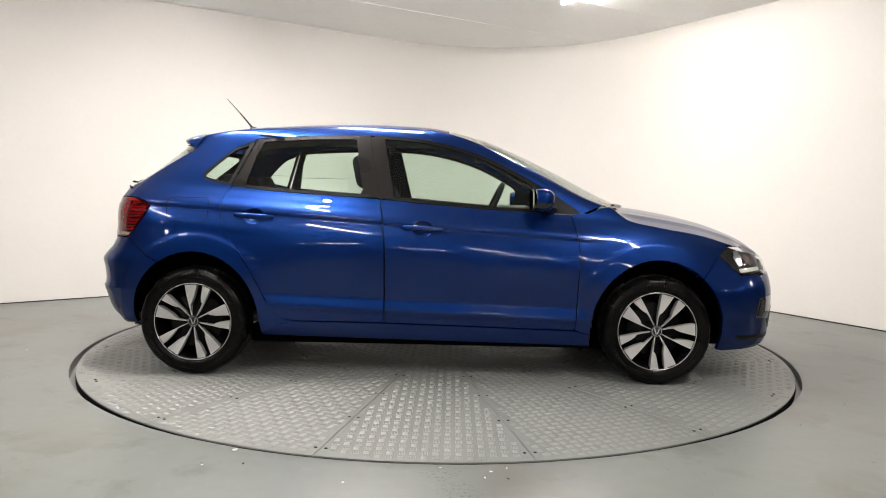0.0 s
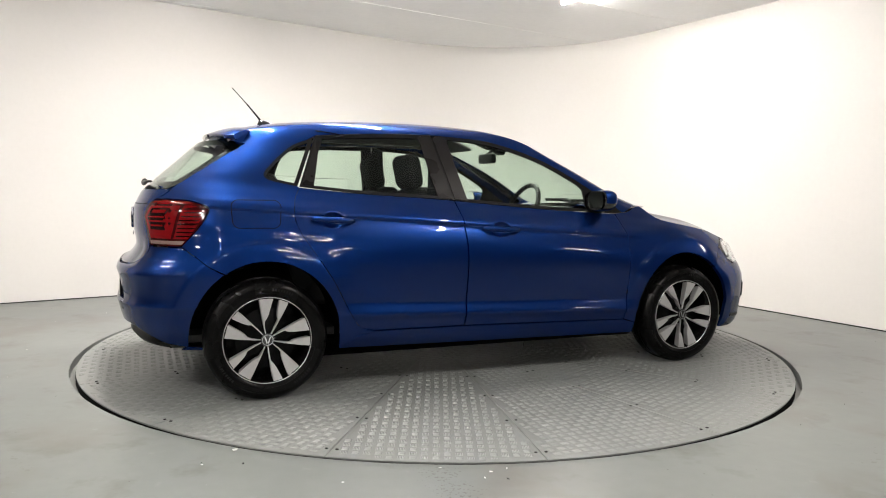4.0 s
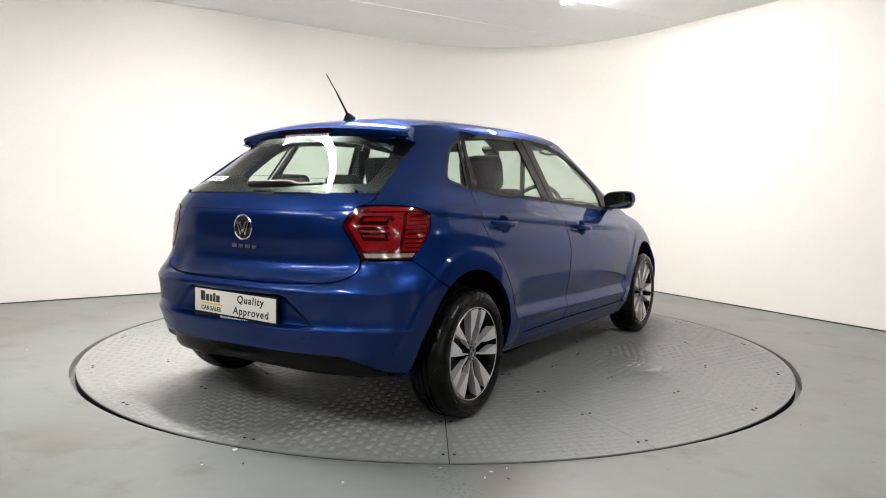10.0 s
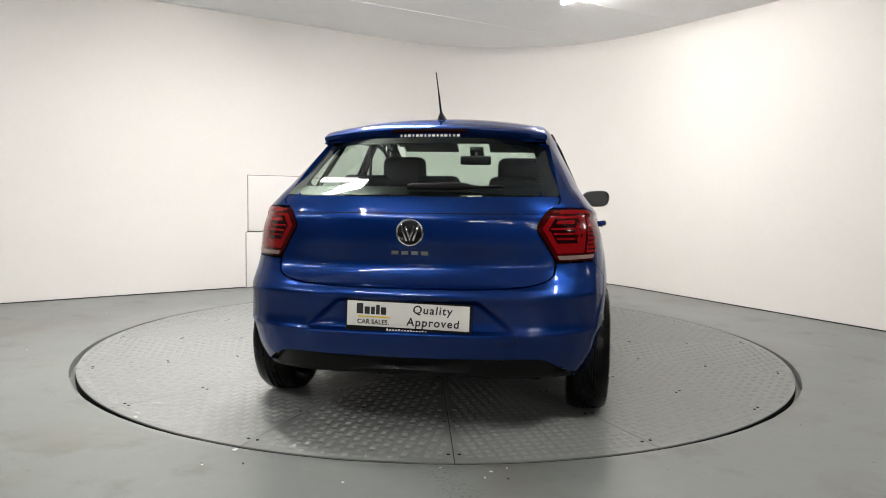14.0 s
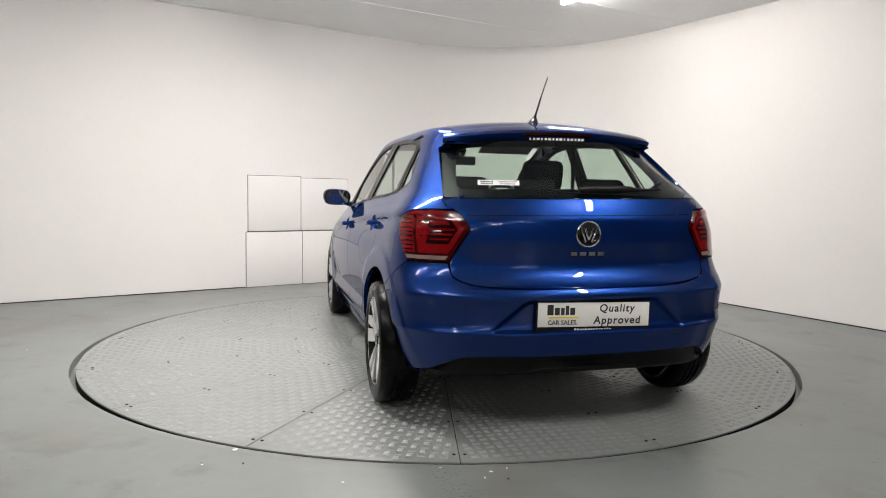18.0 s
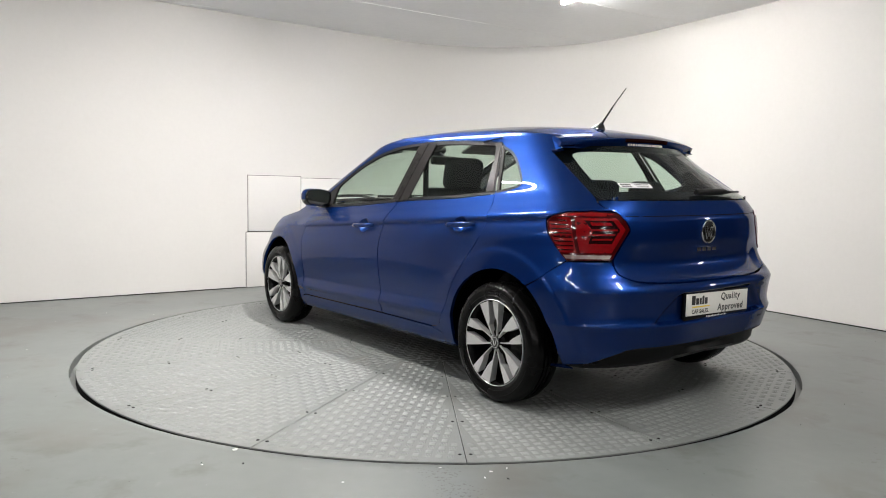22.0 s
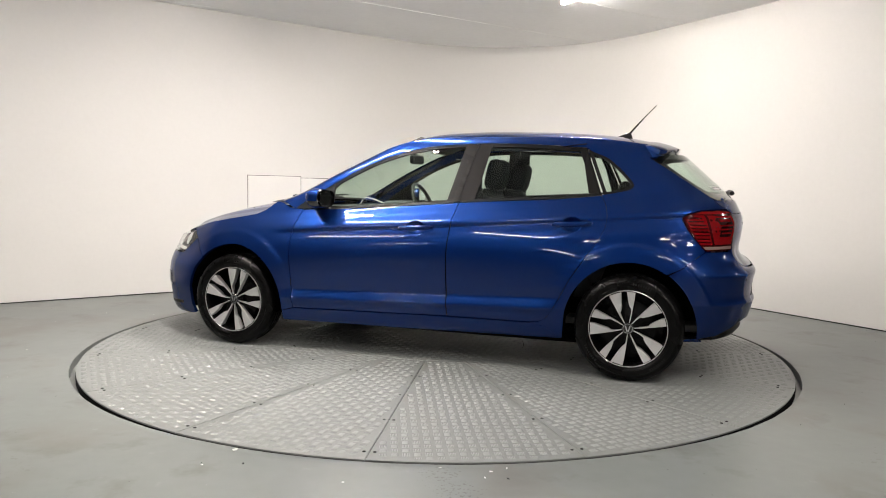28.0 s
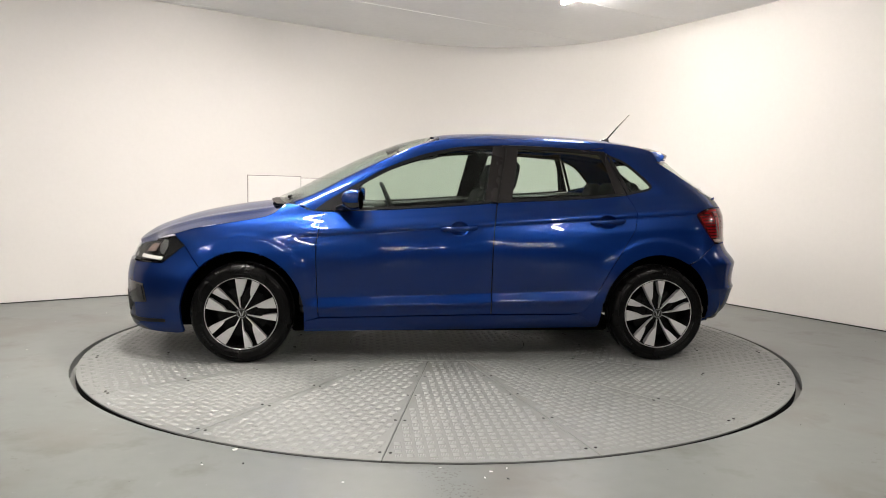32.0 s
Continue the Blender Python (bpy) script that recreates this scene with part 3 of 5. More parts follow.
def body_side(sd):
    """The flank's one-piece pressing: windscreen pillar, roof rail and rear quarter."""
    surf = flank(sd)
    # rear quarter
    low = smooth_line(WINDOW_TOP + [(-1.15, 1.300), (-1.39, 1.275)], 5)
    up = [p for p in low if p[0] < -.99]
    back = [(rear_at(turn_of_y(y, z), z)[0], z) for y, z in smooth_line([(.551, 1.262), (.570, 1.195), (.587, 1.128), (.609, 1.034), (.617, 1.010), (.608, .988), (.585, .9775), (.62, .976), (.66, .9765)], 4)]
    lamp = [(-1.70, .975), (-1.63, .971), (-1.575, .955), (-1.535, .928), (-1.575, .85), (-1.664, .748)]
    seam = [(-1.60, .70), (-1.545, .655)]
    a0 = math.degrees(math.asin(min((.618 - WHEEL_Z) / ARCH_B, 1)))
    hoop = arch(-AXLE, 180 - a0, 0, 30)
    sill = [(-.905, .22), (-.80, .285), (-.72, .300)]
    q = [(-1.03, 1.293), (-1.10, 1.265), (-1.16, 1.222), (-1.235, 1.150), (-1.268, 1.108), (-1.262, 1.085), (-1.235, 1.072), (-1.17, 1.057)]
    q = smooth_line(q, 4)
    poly = [(-.985, 1.319)] + up + back + smooth_line(lamp, 3) + seam + hoop + sill + REAR_GAP[::-1][1:] + q[::-1]
    quarter = panel(poly, surf, h=(.02, .01), gap=.0, out=-sd)
    # rail over the windows and down the windscreen pillar
    low = smooth_line(WINDOW_TOP + [(-1.15, 1.300), (-1.39, 1.275)], 5)
    top = smooth_line(ROOF_EDGE + [(-1.15, 1.364), (-1.34, 1.338)], 5)
    rows = []
    for (x0, z0), (x1, z1) in zip(low, top):
        y0 = side_y(x0, z0)
        front = step(.05, .5, x0)
        row = [(x0, y0 - .008, z0)]
        for f, drop in ((0, 0), (.27, .007), (.5, .020), (.82, .042), (1, .068 + .012 * front)):
            x, z = x0 + (x1 - x0) * f, z0 + (z1 - z0) * f + .004 * front * (f == .5)
            row.append((x, (side_y(x, z)) * (1 - front) + (y0 - drop) * front, z))
        row.append((x1 + .03 * front, row[-1][1] - .035, z1 + .006 * (1 - front) - .018 * front))
        rows.append([(x, sd * y, z) for x, y, z in row])
    rail = loft(rows if sd < 0 else [r[::-1] for r in rows])
    return part("body_side", join(quarter, rail), BLUE, car)


def door_front(sd):
    surf = flank(sd)
    belt = [p for p in BELT if p[0] > -.26][::-1]
    poly = smooth_line(FRONT_GAP, 3) + [(.80, .284), (-.20, .303)] + smooth_line(B_SEAM[2:], 3)[::-1] + smooth_line(belt[::-1], 3)[1:-1]
    d = part("front_door", panel(poly, surf, h=(.04, .0055), out=-sd), BLUE, car)
    handle(sd, d, -.012, .829)
    top = [p for p in WINDOW_TOP if p[0] > -.33]
    bseam = [(-.335, 1.346), (-.283, 1.108), (-.257, .984)]
    sides = [([(.862, .921)] + smooth_line(belt[:-1] + [(-.257, .984)], 4), .016), (smooth_line(bseam[::-1], 4), .078), (smooth_line([(-.335, 1.346), (-.20, 1.343)] + top[::-1], 4), .020)]
    window(sd, d, sides, "front", cut=.60)
    post = [(-.251, .990), (-.277, 1.108), (-.327, 1.338), (-.250, 1.335), (-.203, 1.108), (-.176, .986)]
    part("pillar_trim", panel(post, flank(sd, .0005), h=.05, gap=0, depth=.006, out=-sd), PILLAR, d, "dark brown-grey pillar trim")
    return d


def window(sd, d, sides, kind, cut=None):
    """A framed side window; sides are the outline's runs with the width of the frame along each."""
    runs = [(p, w) for line, w in sides for p in line[:-1]]
    runs = [r for i, r in enumerate(runs) if math.dist(r[0], runs[i - 1][0]) > 1e-5]
    outer, widths = [r[0] for r in runs], [r[1] for r in runs]
    inner = inset(outer, widths)
    if cut is not None:
        inner = [(min(x, cut), z) for x, z in inner]
    part("window_frame", ring(outer, inner, flank(sd, -.003), out=-sd), BLACK, d, "black window surround")
    clean = [p for i, p in enumerate(inner) if math.dist(p, inner[i - 1]) > 1e-4]
    part("window", panel(clean, flank(sd, -.010), h=.06, gap=0, depth=.004, out=-sd), GLASS, d, "clear tinted side glass")
    return inner


def door_rear(sd):
    surf = flank(sd)
    belt = [p for p in BELT if p[0] < -.24]
    poly = smooth_line(REAR_GAP, 3) + [(-.50, .304), (-.236, .303)] + [(x - .0, z) for x, z in smooth_line(B_SEAM[2:], 3)[::-1]] + smooth_line(belt[::-1], 3)[1:-1]
    d = part("rear_door", panel(poly, surf, h=(.04, .0055), out=-sd), BLUE, car)
    handle(sd, d, -.945, .879)
    top = [p for p in WINDOW_TOP if p[0] < -.32]
    bseam = [(-.257, .984), (-.283, 1.108), (-.335, 1.346)]
    rear = [(-.985, 1.318), (-1.03, 1.210), (-1.095, 1.043)]
    sides = [(smooth_line(belt, 4), .016), (smooth_line(bseam, 4), .076), (smooth_line(top + [(-.985, 1.318)], 4), .022), (smooth_line(rear, 4), .042)]
    window(sd, d, sides, "rear")
    post = [(-.263, .990), (-.289, 1.108), (-.341, 1.338), (-.412, 1.334), (-.372, 1.108), (-.345, .997)]
    part("pillar_trim", panel(post, flank(sd, .0005), h=.05, gap=0, depth=.006, out=-sd), PILLAR, d, "dark brown-grey pillar trim")
    fin = [(-1.078, 1.056), (-1.018, 1.210), (-.987, 1.290), (-.985, 1.20), (-1.02, 1.052)]
    part("pillar_trim", panel(fin, flank(sd, .0005), h=.05, gap=0, depth=.006, out=-sd), PILLAR, d, "dark brown-grey pillar trim")
    return d


def handle(sd, door, x0, z0):
    """A pull handle over its round hollow."""
    y0 = side_y(x0, z0)
    bm = bmesh.new()
    bm.from_mesh(door.data)
    edges = [e for e in bm.edges if abs(e.verts[0].co.z - e.verts[1].co.z) < .003 and all(abs(v.co.x - x0) < .10 and abs(v.co.z + LEAN * v.co.y - z0) < .05 for v in e.verts)]
    bmesh.ops.subdivide_edges(bm, edges=edges, cuts=9, use_grid_fill=True)
    for v in bm.verts:
        e = ((v.co.x - x0) / .054) ** 2 + ((v.co.z + LEAN * v.co.y - z0 + .002) / .040) ** 2
        if e < 1:
            v.co.y -= sd * .030 * (1 - e) ** .55
    finish(bm)
    bm.to_mesh(door.data)
    bm.free()
    rows = []
    for i in range(13):
        u = -1 + i / 6
        x = x0 + .112 * u
        lift = .004 + .036 * (1 - abs(u) ** 4)
        hz = .0145 * (1 - .35 * abs(u) ** 6)
        y = side_y(x, z0) + lift
        ring_ = []
        for j in range(10):
            a = 2 * math.pi * j / 10
            ring_.append((x, sd * (y + .010 * math.cos(a)), z0 - .05 * (x - x0) + hz * math.sin(a)))
        rows.append(ring_)
    bm = loft(rows, close=True)
    bmesh.ops.holes_fill(bm, edges=[e for e in bm.edges if len(e.link_faces) == 1], sides=0)
    bmesh.ops.recalc_face_normals(bm, faces=bm.faces[:])
    part("handle", bm, BLUE, door, "body-coloured pull handle", angle=60)


def quarter_window(sd):
    line = [(-1.105, 1.045), (-1.17, 1.057), (-1.235, 1.072), (-1.262, 1.085), (-1.268, 1.108), (-1.235, 1.150), (-1.16, 1.222), (-1.10, 1.265), (-1.03, 1.293), (-.992, 1.312)]
    line = smooth_line(line, 3)
    widths = [.014] * (len(line) - 1) + [.020]
    inner = inset(line, widths)
    q = part("quarter_window", panel(inner, flank(sd, -.008), h=.05, gap=0, depth=.004, out=-sd), GLASS, car, "small fixed rear side glass")
    part("window_frame", ring(line, inner, flank(sd, -.002), out=-sd), BLACK, q, "black surround")


def sill(sd):
    poly = [(.915, .195), (.905, .262), (.83, .280), (-.20, .299), (-.72, .300), (-.80, .284), (-.905, .222), (-.90, .212)]
    part("sill", panel(poly, flank(sd), out=-sd, gap=.001), BLUE, car)


def wing(sd):
    """Front wing from the door's front edge to the headlamp."""
    a1 = math.degrees(math.asin((.58 - WHEEL_Z) / ARCH_B))
    hoop = arch(AXLE, 180, a1, 30)
    lamp = [(1.62, .702)]
    shut = [(1.705, .764), (1.60, .795), (1.50, .818), (1.38, .838), (1.25, .860), (1.15, .880), (1.09, .908), (1.05, .945), (1.02, .962)]
    poly = FRONT_GAP[:] + [(.905, .262), (.913, .20)] + hoop + lamp + smooth_line(shut, 3) + [(.97, .955), (.90, .925)]
    part("front_wing", panel(poly, flank(sd), h=(.02, .01), gap=.0018, out=-sd), BLUE, car)


def bonnet():
    """The bonnet between the two wings' upper edges."""
    ze = curve((1.02, .962), (1.05, .945), (1.09, .908), (1.15, .880), (1.25, .860), (1.38, .838), (1.50, .818), (1.60, .795), (1.705, .764), (1.80, .738), (1.90, .712), (2.0, .688), (2.08, .67))
    zc = curve((1.02, .978), (1.15, .966), (1.3, .949), (1.5, .916), (1.7, .870), (1.85, .820), (1.95, .780), (2.03, .730), (2.08, .685))
    rows = []
    for i in range(45):
        x = 1.03 + 1.03 * i / 44
        ye = side_y(min(x, 1.93), ze(x)) - .004
        if x > 1.71:
            ye = min(ye, side_y(1.71, ze(1.71)) - .9 * (x - 1.71) ** 1.25)
        xs = []
        for j in range(41):
            u = -1 + j / 20
            bulge = .010 * math.exp(-((abs(u) - .72) / .06) ** 2)
            xs.append((x - .10 * u * u * step(1.75, 2.0, x) + .03 * (1 - u * u) * step(1.12, 1.03, x), ye * u, ze(x) + (zc(x) - ze(x)) * (1 - abs(u) ** 1.8) + bulge * step(1.0, 1.2, x)))
        rows.append(xs)
    bm = loft([r[::-1] for r in rows][::-1])
    bmesh.ops.recalc_face_normals(bm, faces=bm.faces[:])
    return part("bonnet", bm, BLUE, car)


def roof():
    rows = []
    xs = [.11 - 1.45 * i / 40 for i in range(41)]
    line = smooth_line(ROOF_EDGE + [(-1.15, 1.364), (-1.34, 1.338)], 5)
    edge = curve(*sorted({round(x, 4): (round(x, 4), z) for x, z in line}.values()))
    for x in xs:
        zt = edge(x)
        lowz = curve(*[(a, b) for a, b in (WINDOW_TOP + [(-1.15, 1.300), (-1.39, 1.275)])[::-1]])(x)
        y1 = (side_y(x, zt) - .033) * (1 - step(.05, .5, x)) + (side_y(x, lowz) - .10) * step(.05, .5, x)
        rows.append([(x, y1 * (j / 12 - 1), zt + .005 + (CROWN(x) - zt - .005) * (1 - abs(j / 12 - 1) ** 2.2)) for j in range(25)])
    bm = loft(rows)
    bmesh.ops.recalc_face_normals(bm, faces=bm.faces[:])
    if bm.faces[0].normal.z < 0:
        bmesh.ops.reverse_faces(bm, faces=bm.faces[:])
    return part("roof", bm, BLUE, car)


def windscreen():
    line = smooth_line(ROOF_EDGE, 5)
    low = smooth_line(WINDOW_TOP, 5)
    rows = []
    for (x, z), (x0, z0) in zip(line, low):
        if x < .08:
            break
        y1 = side_y(x0, z0) - .08 - .034
        row = []
        for j in range(17):
            u = -1 + j / 8
            fall = 1 - abs(u) ** 2
            row.append((x + .028 + .10 * fall * step(.05, .8, x) + .015 * fall, y1 * u, z - .018 + (CROWN(x) - z + .012) * fall * (1 - .25 * step(.3, .9, x))))
        rows.append(row)
    bm = loft(rows)
    bmesh.ops.recalc_face_normals(bm, faces=bm.faces[:])
    return part("windscreen", bm, GLASS, car, "raked clear windscreen")


def rear_end():
    T = turn_of_y
    # bumper
    top = [(0, .640), (.25, .641), (.42, .646), (.50, .653), (.56, .668), (.595, .690), (.604, .72), (.606, .744)]
    top = [(T(y, z), z) for y, z in smooth_line(top, 4)]
    lampline = [(turn_of_x(x, z), z) for x, z in [(-1.745 + .0081 * i, .744) for i in range(11)]]
    seam = [(-1.664, .744), (-1.60, .697), (-1.545, .652), (-1.4805, .616)]
    seam = [(a[0] + (b[0] - a[0]) * i / 8, a[1] + (b[1] - a[1]) * i / 8) for a, b in zip(seam, seam[1:]) for i in range(1, 9)]
    seam = [(turn_of_x(x, z), z) for x, z in seam]
    hoop = [(turn_of_x(x, z), z) for x, z in arch(-AXLE, 180 - 56, 180 + 10, 30)]
    hoop = [(s, z) for s, z in hoop if z > .252]
    base = [(turn_of_x(-1.662, .240), .240), (T(.745, .238), .238), (T(.675, .275), .275), (T(.62, .315), .315), (T(.565, .345), .345), (T(.50, .352), .352), (T(.25, .350), .350), (0, .350)]
    left = top + lampline + seam + hoop + base
    bumper = part("rear_bumper", panel(mirrored(left), tail(), h=(.008, .006), gap=.0015, depth=.005, out=-1), BLUE, car)
    # black valance under the bumper
    rows = []
    for i in range(41):
        y = -.68 + 1.36 * i / 40
        k = abs(y) / .68
        zt = .356 - .075 * step(.80, 1.0, k)
        at = lambda z, off: (rear_at(turn_of_y(abs(y), max(z, .27)), max(z, .27))[0] + off, y, z)
        rows.append([at(zt, .006), at(zt - .010, .030), at(zt - .03 * (1 - k) - .016, .036), at(.292 - .02 * k, .010), at(.270 - .02 * k, .022), at(.245, .09), at(.215, .30)])
    bm = loft(rows)
    bmesh.ops.recalc_face_normals(bm, faces=bm.faces[:])
    part("valance", bm, BLACK, bumper, "black textured lower valance", angle=50)
    for s in (-1, 1):
        sq = [(s * y, z) for y, z in ((T(.395, .455), .455), (T(.45, .455), .455), (T(.45, .418), .418), (T(.395, .418), .418))]
        if s < 0:
            part("tow_cover", ring(sq, inset(sq, .003), tail(.0006), out=-1, depth=.0), GAP, bumper, "square towing-eye cover")
    # tailgate below the glass
    edge = [(0, 1.020), (.30, 1.021), (.55, 1.022), (.602, 1.0215), (.6125, 1.008), (.601, .985), (.568, .966), (.540, .932), (.520, .889), (.545, .845), (.590, .770), (.600, .745), (.598, .705), (.588, .688),
            (.556, .669), (.50, .655), (.42, .648), (.25, .643), (0, .642)]
    left = [(T(y, z), z) for y, z in smooth_line(edge, 3)]
    gate = part("tailgate", panel(mirrored(left), tail(), h=(.02, .01), gap=.002, out=-1), BLUE, car)
    # flat dark strip laid along the crease line; the panel is not cut
    crease = [(0, .9505), (.30, .951), (.53, .9515), (.53, .9475), (.30, .947), (0, .9465)]
    part("seam", panel(mirrored([(T(y, z), z) for y, z in crease]), tail(.0006), h=.05, gap=0, depth=.001, out=-1), GAP, gate, "dark line across the tailgate")
    # rear window
    outer = mirrored([(T(y, z), z) for y, z in smooth_line([(0, 1.290), (.30, 1.289), (.50, 1.283), (.546, 1.270), (.562, 1.235), (.605, 1.055), (.604, 1.030), (.585, 1.024), (.30, 1.025), (0, 1.024)], 3)])
    pane = part("rear_window", panel(outer, rear_glass(.002), h=.03, gap=.001, depth=.004, out=-1), GLASS, gate, "raked rear window with black border")
    inner = mirrored([(T(y, z), z) for y, z in smooth_line([(0, 1.262), (.30, 1.261), (.44, 1.256), (.480, 1.240), (.492, 1.215), (.535, 1.090), (.532, 1.072), (.51, 1.062), (.30, 1.062), (0, 1.062)], 3)])
    part("glass_border", ring(outer, inner, rear_glass(-.004), out=-1, depth=.002), BORDER, gate, "black printed border of the glass")
    return bumper, gate


def tail_lamp(sd):
    T, X = turn_of_y, turn_of_x
    yz = lambda y, z: (sd * T(y, z), z)
    xz = lambda x, z: (sd * X(x, z), z)
    rim = [yz(.520, .889), yz(.532, .920), yz(.558, .962), yz(.580, .968), yz(.66, .974), xz(-1.70, .972), xz(-1.63, .968), xz(-1.575, .953), xz(-1.538, .928), xz(-1.572, .86), xz(-1.655, .757), xz(-1.67, .748), yz(.70, .749), yz(.612, .750), yz(.600, .757), yz(.560, .825)]
    lamp = part("tail_lamp", panel(rim, tail(.0035), h=.02, gap=.002, depth=.02, out=-1), REDLENS, car, "dark red wrap-round tail lamp")
    def piece(name, pts, off, mat, label=""):
        part(name, panel(pts, tail(off), h=.03, gap=0, depth=.001, out=-1), mat, lamp, label)

    # bright top band, ribbed flank, and the boxed light on the inner side
    piece("lamp_band", [yz(.575, .950), yz(.585, .962), yz(.66, .968), xz(-1.70, .966), xz(-1.63, .962), xz(-1.60, .950)], .0040, REDBRIGHT, "bright red top band")
    piece("lamp_field", [yz(.728, .785), yz(.728, .945), xz(-1.60, .944), xz(-1.552, .926), xz(-1.585, .862), xz(-1.635, .785)], .0040, REDBRIGHT, "bright red ribbed flank")
    piece("lamp_field", [yz(.542, .889), yz(.575, .942), yz(.718, .944), yz(.718, .785), yz(.606, .785)], .0040, REDBRIGHT, "bright red inner light")
    piece("lamp_hollow", [yz(.568, .889), yz(.592, .930), yz(.690, .931), yz(.672, .885), yz(.690, .826), yz(.604, .826)], .0044, REDDARK, "dark red hollow of the lamp")
    for k in range(3):
        z = .842 + .021 * k
        piece("lamp_bar", [yz(.603 - .012 * k, z), yz(.600 - .012 * k, z + .008), yz(.676, z + .008), yz(.678, z)], .0050, REDBRIGHT)
    piece("lamp_bar", [yz(.597, .908), yz(.604, .922), yz(.676, .923), yz(.672, .908)], .0050, REDBRIGHT)
    for k in range(8):
        z = .795 + .0188 * k
        x1 = -1.628 + .068 * (z - .795) / .14
        piece("lamp_slat", [yz(.735, z), yz(.735, z + .0055), xz(x1 + .010, z + .0055), xz(x1, z)], .0050, REDDARK)
    piece("clear_strip", [yz(.616, .7585), yz(.606, .775), xz(-1.648, .775), xz(-1.662, .7585)], .0050, SMOKE, "pale smoky reversing strip")


def spoiler(gate):
    rows = []
    n = 30
    for i in range(n + 1):
        y = .548 * (2 * i / n - 1)
        k = abs(y) / .548
        xt = -1.505 + .085 * k ** 2.2 + .02 * step(.95, 1, k)
        xr = -1.315 - .0 * k
        zr = CROWN(xr) - .050 * k ** 2.2
        zt = 1.336 - .030 * k ** 2.2
        zl = 1.290 - .006 * k
        xg = -1.44 + .03 * k * k
        rows.append([(xr, y, zr), (xr * .66 + xt * .34, y, zr * .66 + zt * .34 + .010), (xr * .33 + xt * .67, y, zr * .33 + zt * .67 + .008), (xt + .008, y, zt + .002), (xt, y, zt - .004), (xt + .008, y, zt - .022), (xt + .028, y, zl), (xg, y, zl - .010), (xg + .05, y, zl - .02)])
        rows[-1] = [(px, py * wide, pz) for (px, py, pz), wide in zip(rows[-1], (.95, .96, .972, .985, .99, .99, .99, .985, .985))]
    bm = loft(rows)
    first, last = bm.verts[:9], bm.verts[-9:]
    for end in (first, last):
        for q in range(1, 8):
            bm.faces.new((end[0], end[q], end[q + 1]))
    bmesh.ops.recalc_face_normals(bm, faces=bm.faces[:])
    sp = part("spoiler", bm, BLUE, gate, "blue roof spoiler over the rear window", angle=40)
    lamp = []
    for i in range(17):
        y = .175 * (i / 8 - 1)
        k = abs(y) / .548
        xt = -1.505 + .085 * k ** 2.2
        zt = 1.336 - .03 * k ** 2.2
        lamp.append([(xt - .003, y, zt - .003), (xt - .001, y, zt - .016), (xt + .006, y, zt - .022)])
    bm = loft(lamp)
    bmesh.ops.recalc_face_normals(bm, faces=bm.faces[:])
    part("brake_lamp", bm, REDDARK, gate, "dark red high brake lamp strip")
    for i in range(15):
        y = .135 * (i / 7 - 1)
        w = (.014, .011, .008)[i % 3]
        part("print_bar", box(.0015, w, .011, lean((-1.4945 + .03 * (y / .3) ** 2, y, 1.3015)), m=None), WHITEPRINT, gate)


for side in (1, -1):
    body_side(side)
    door_front(side)
    door_rear(side)
    quarter_window(side)
    sill(side)
    wing(side)
    tail_lamp(side)
bonnet()
roof()
windscreen()
bumper, gate = rear_end()
spoiler(gate)


# ---- front end ----
def nose_of_x(x, z):
    return along(1 - (FRONT(z) - x) / FC, FN)


def nose_of_y(y, z):
    lo, hi = 0.0, 1.0
    for _ in range(24):
        mid = (lo + hi) / 2
        if front_at(mid, z)[1] < y:
            lo = mid
        else:
            hi = mid
    return lo


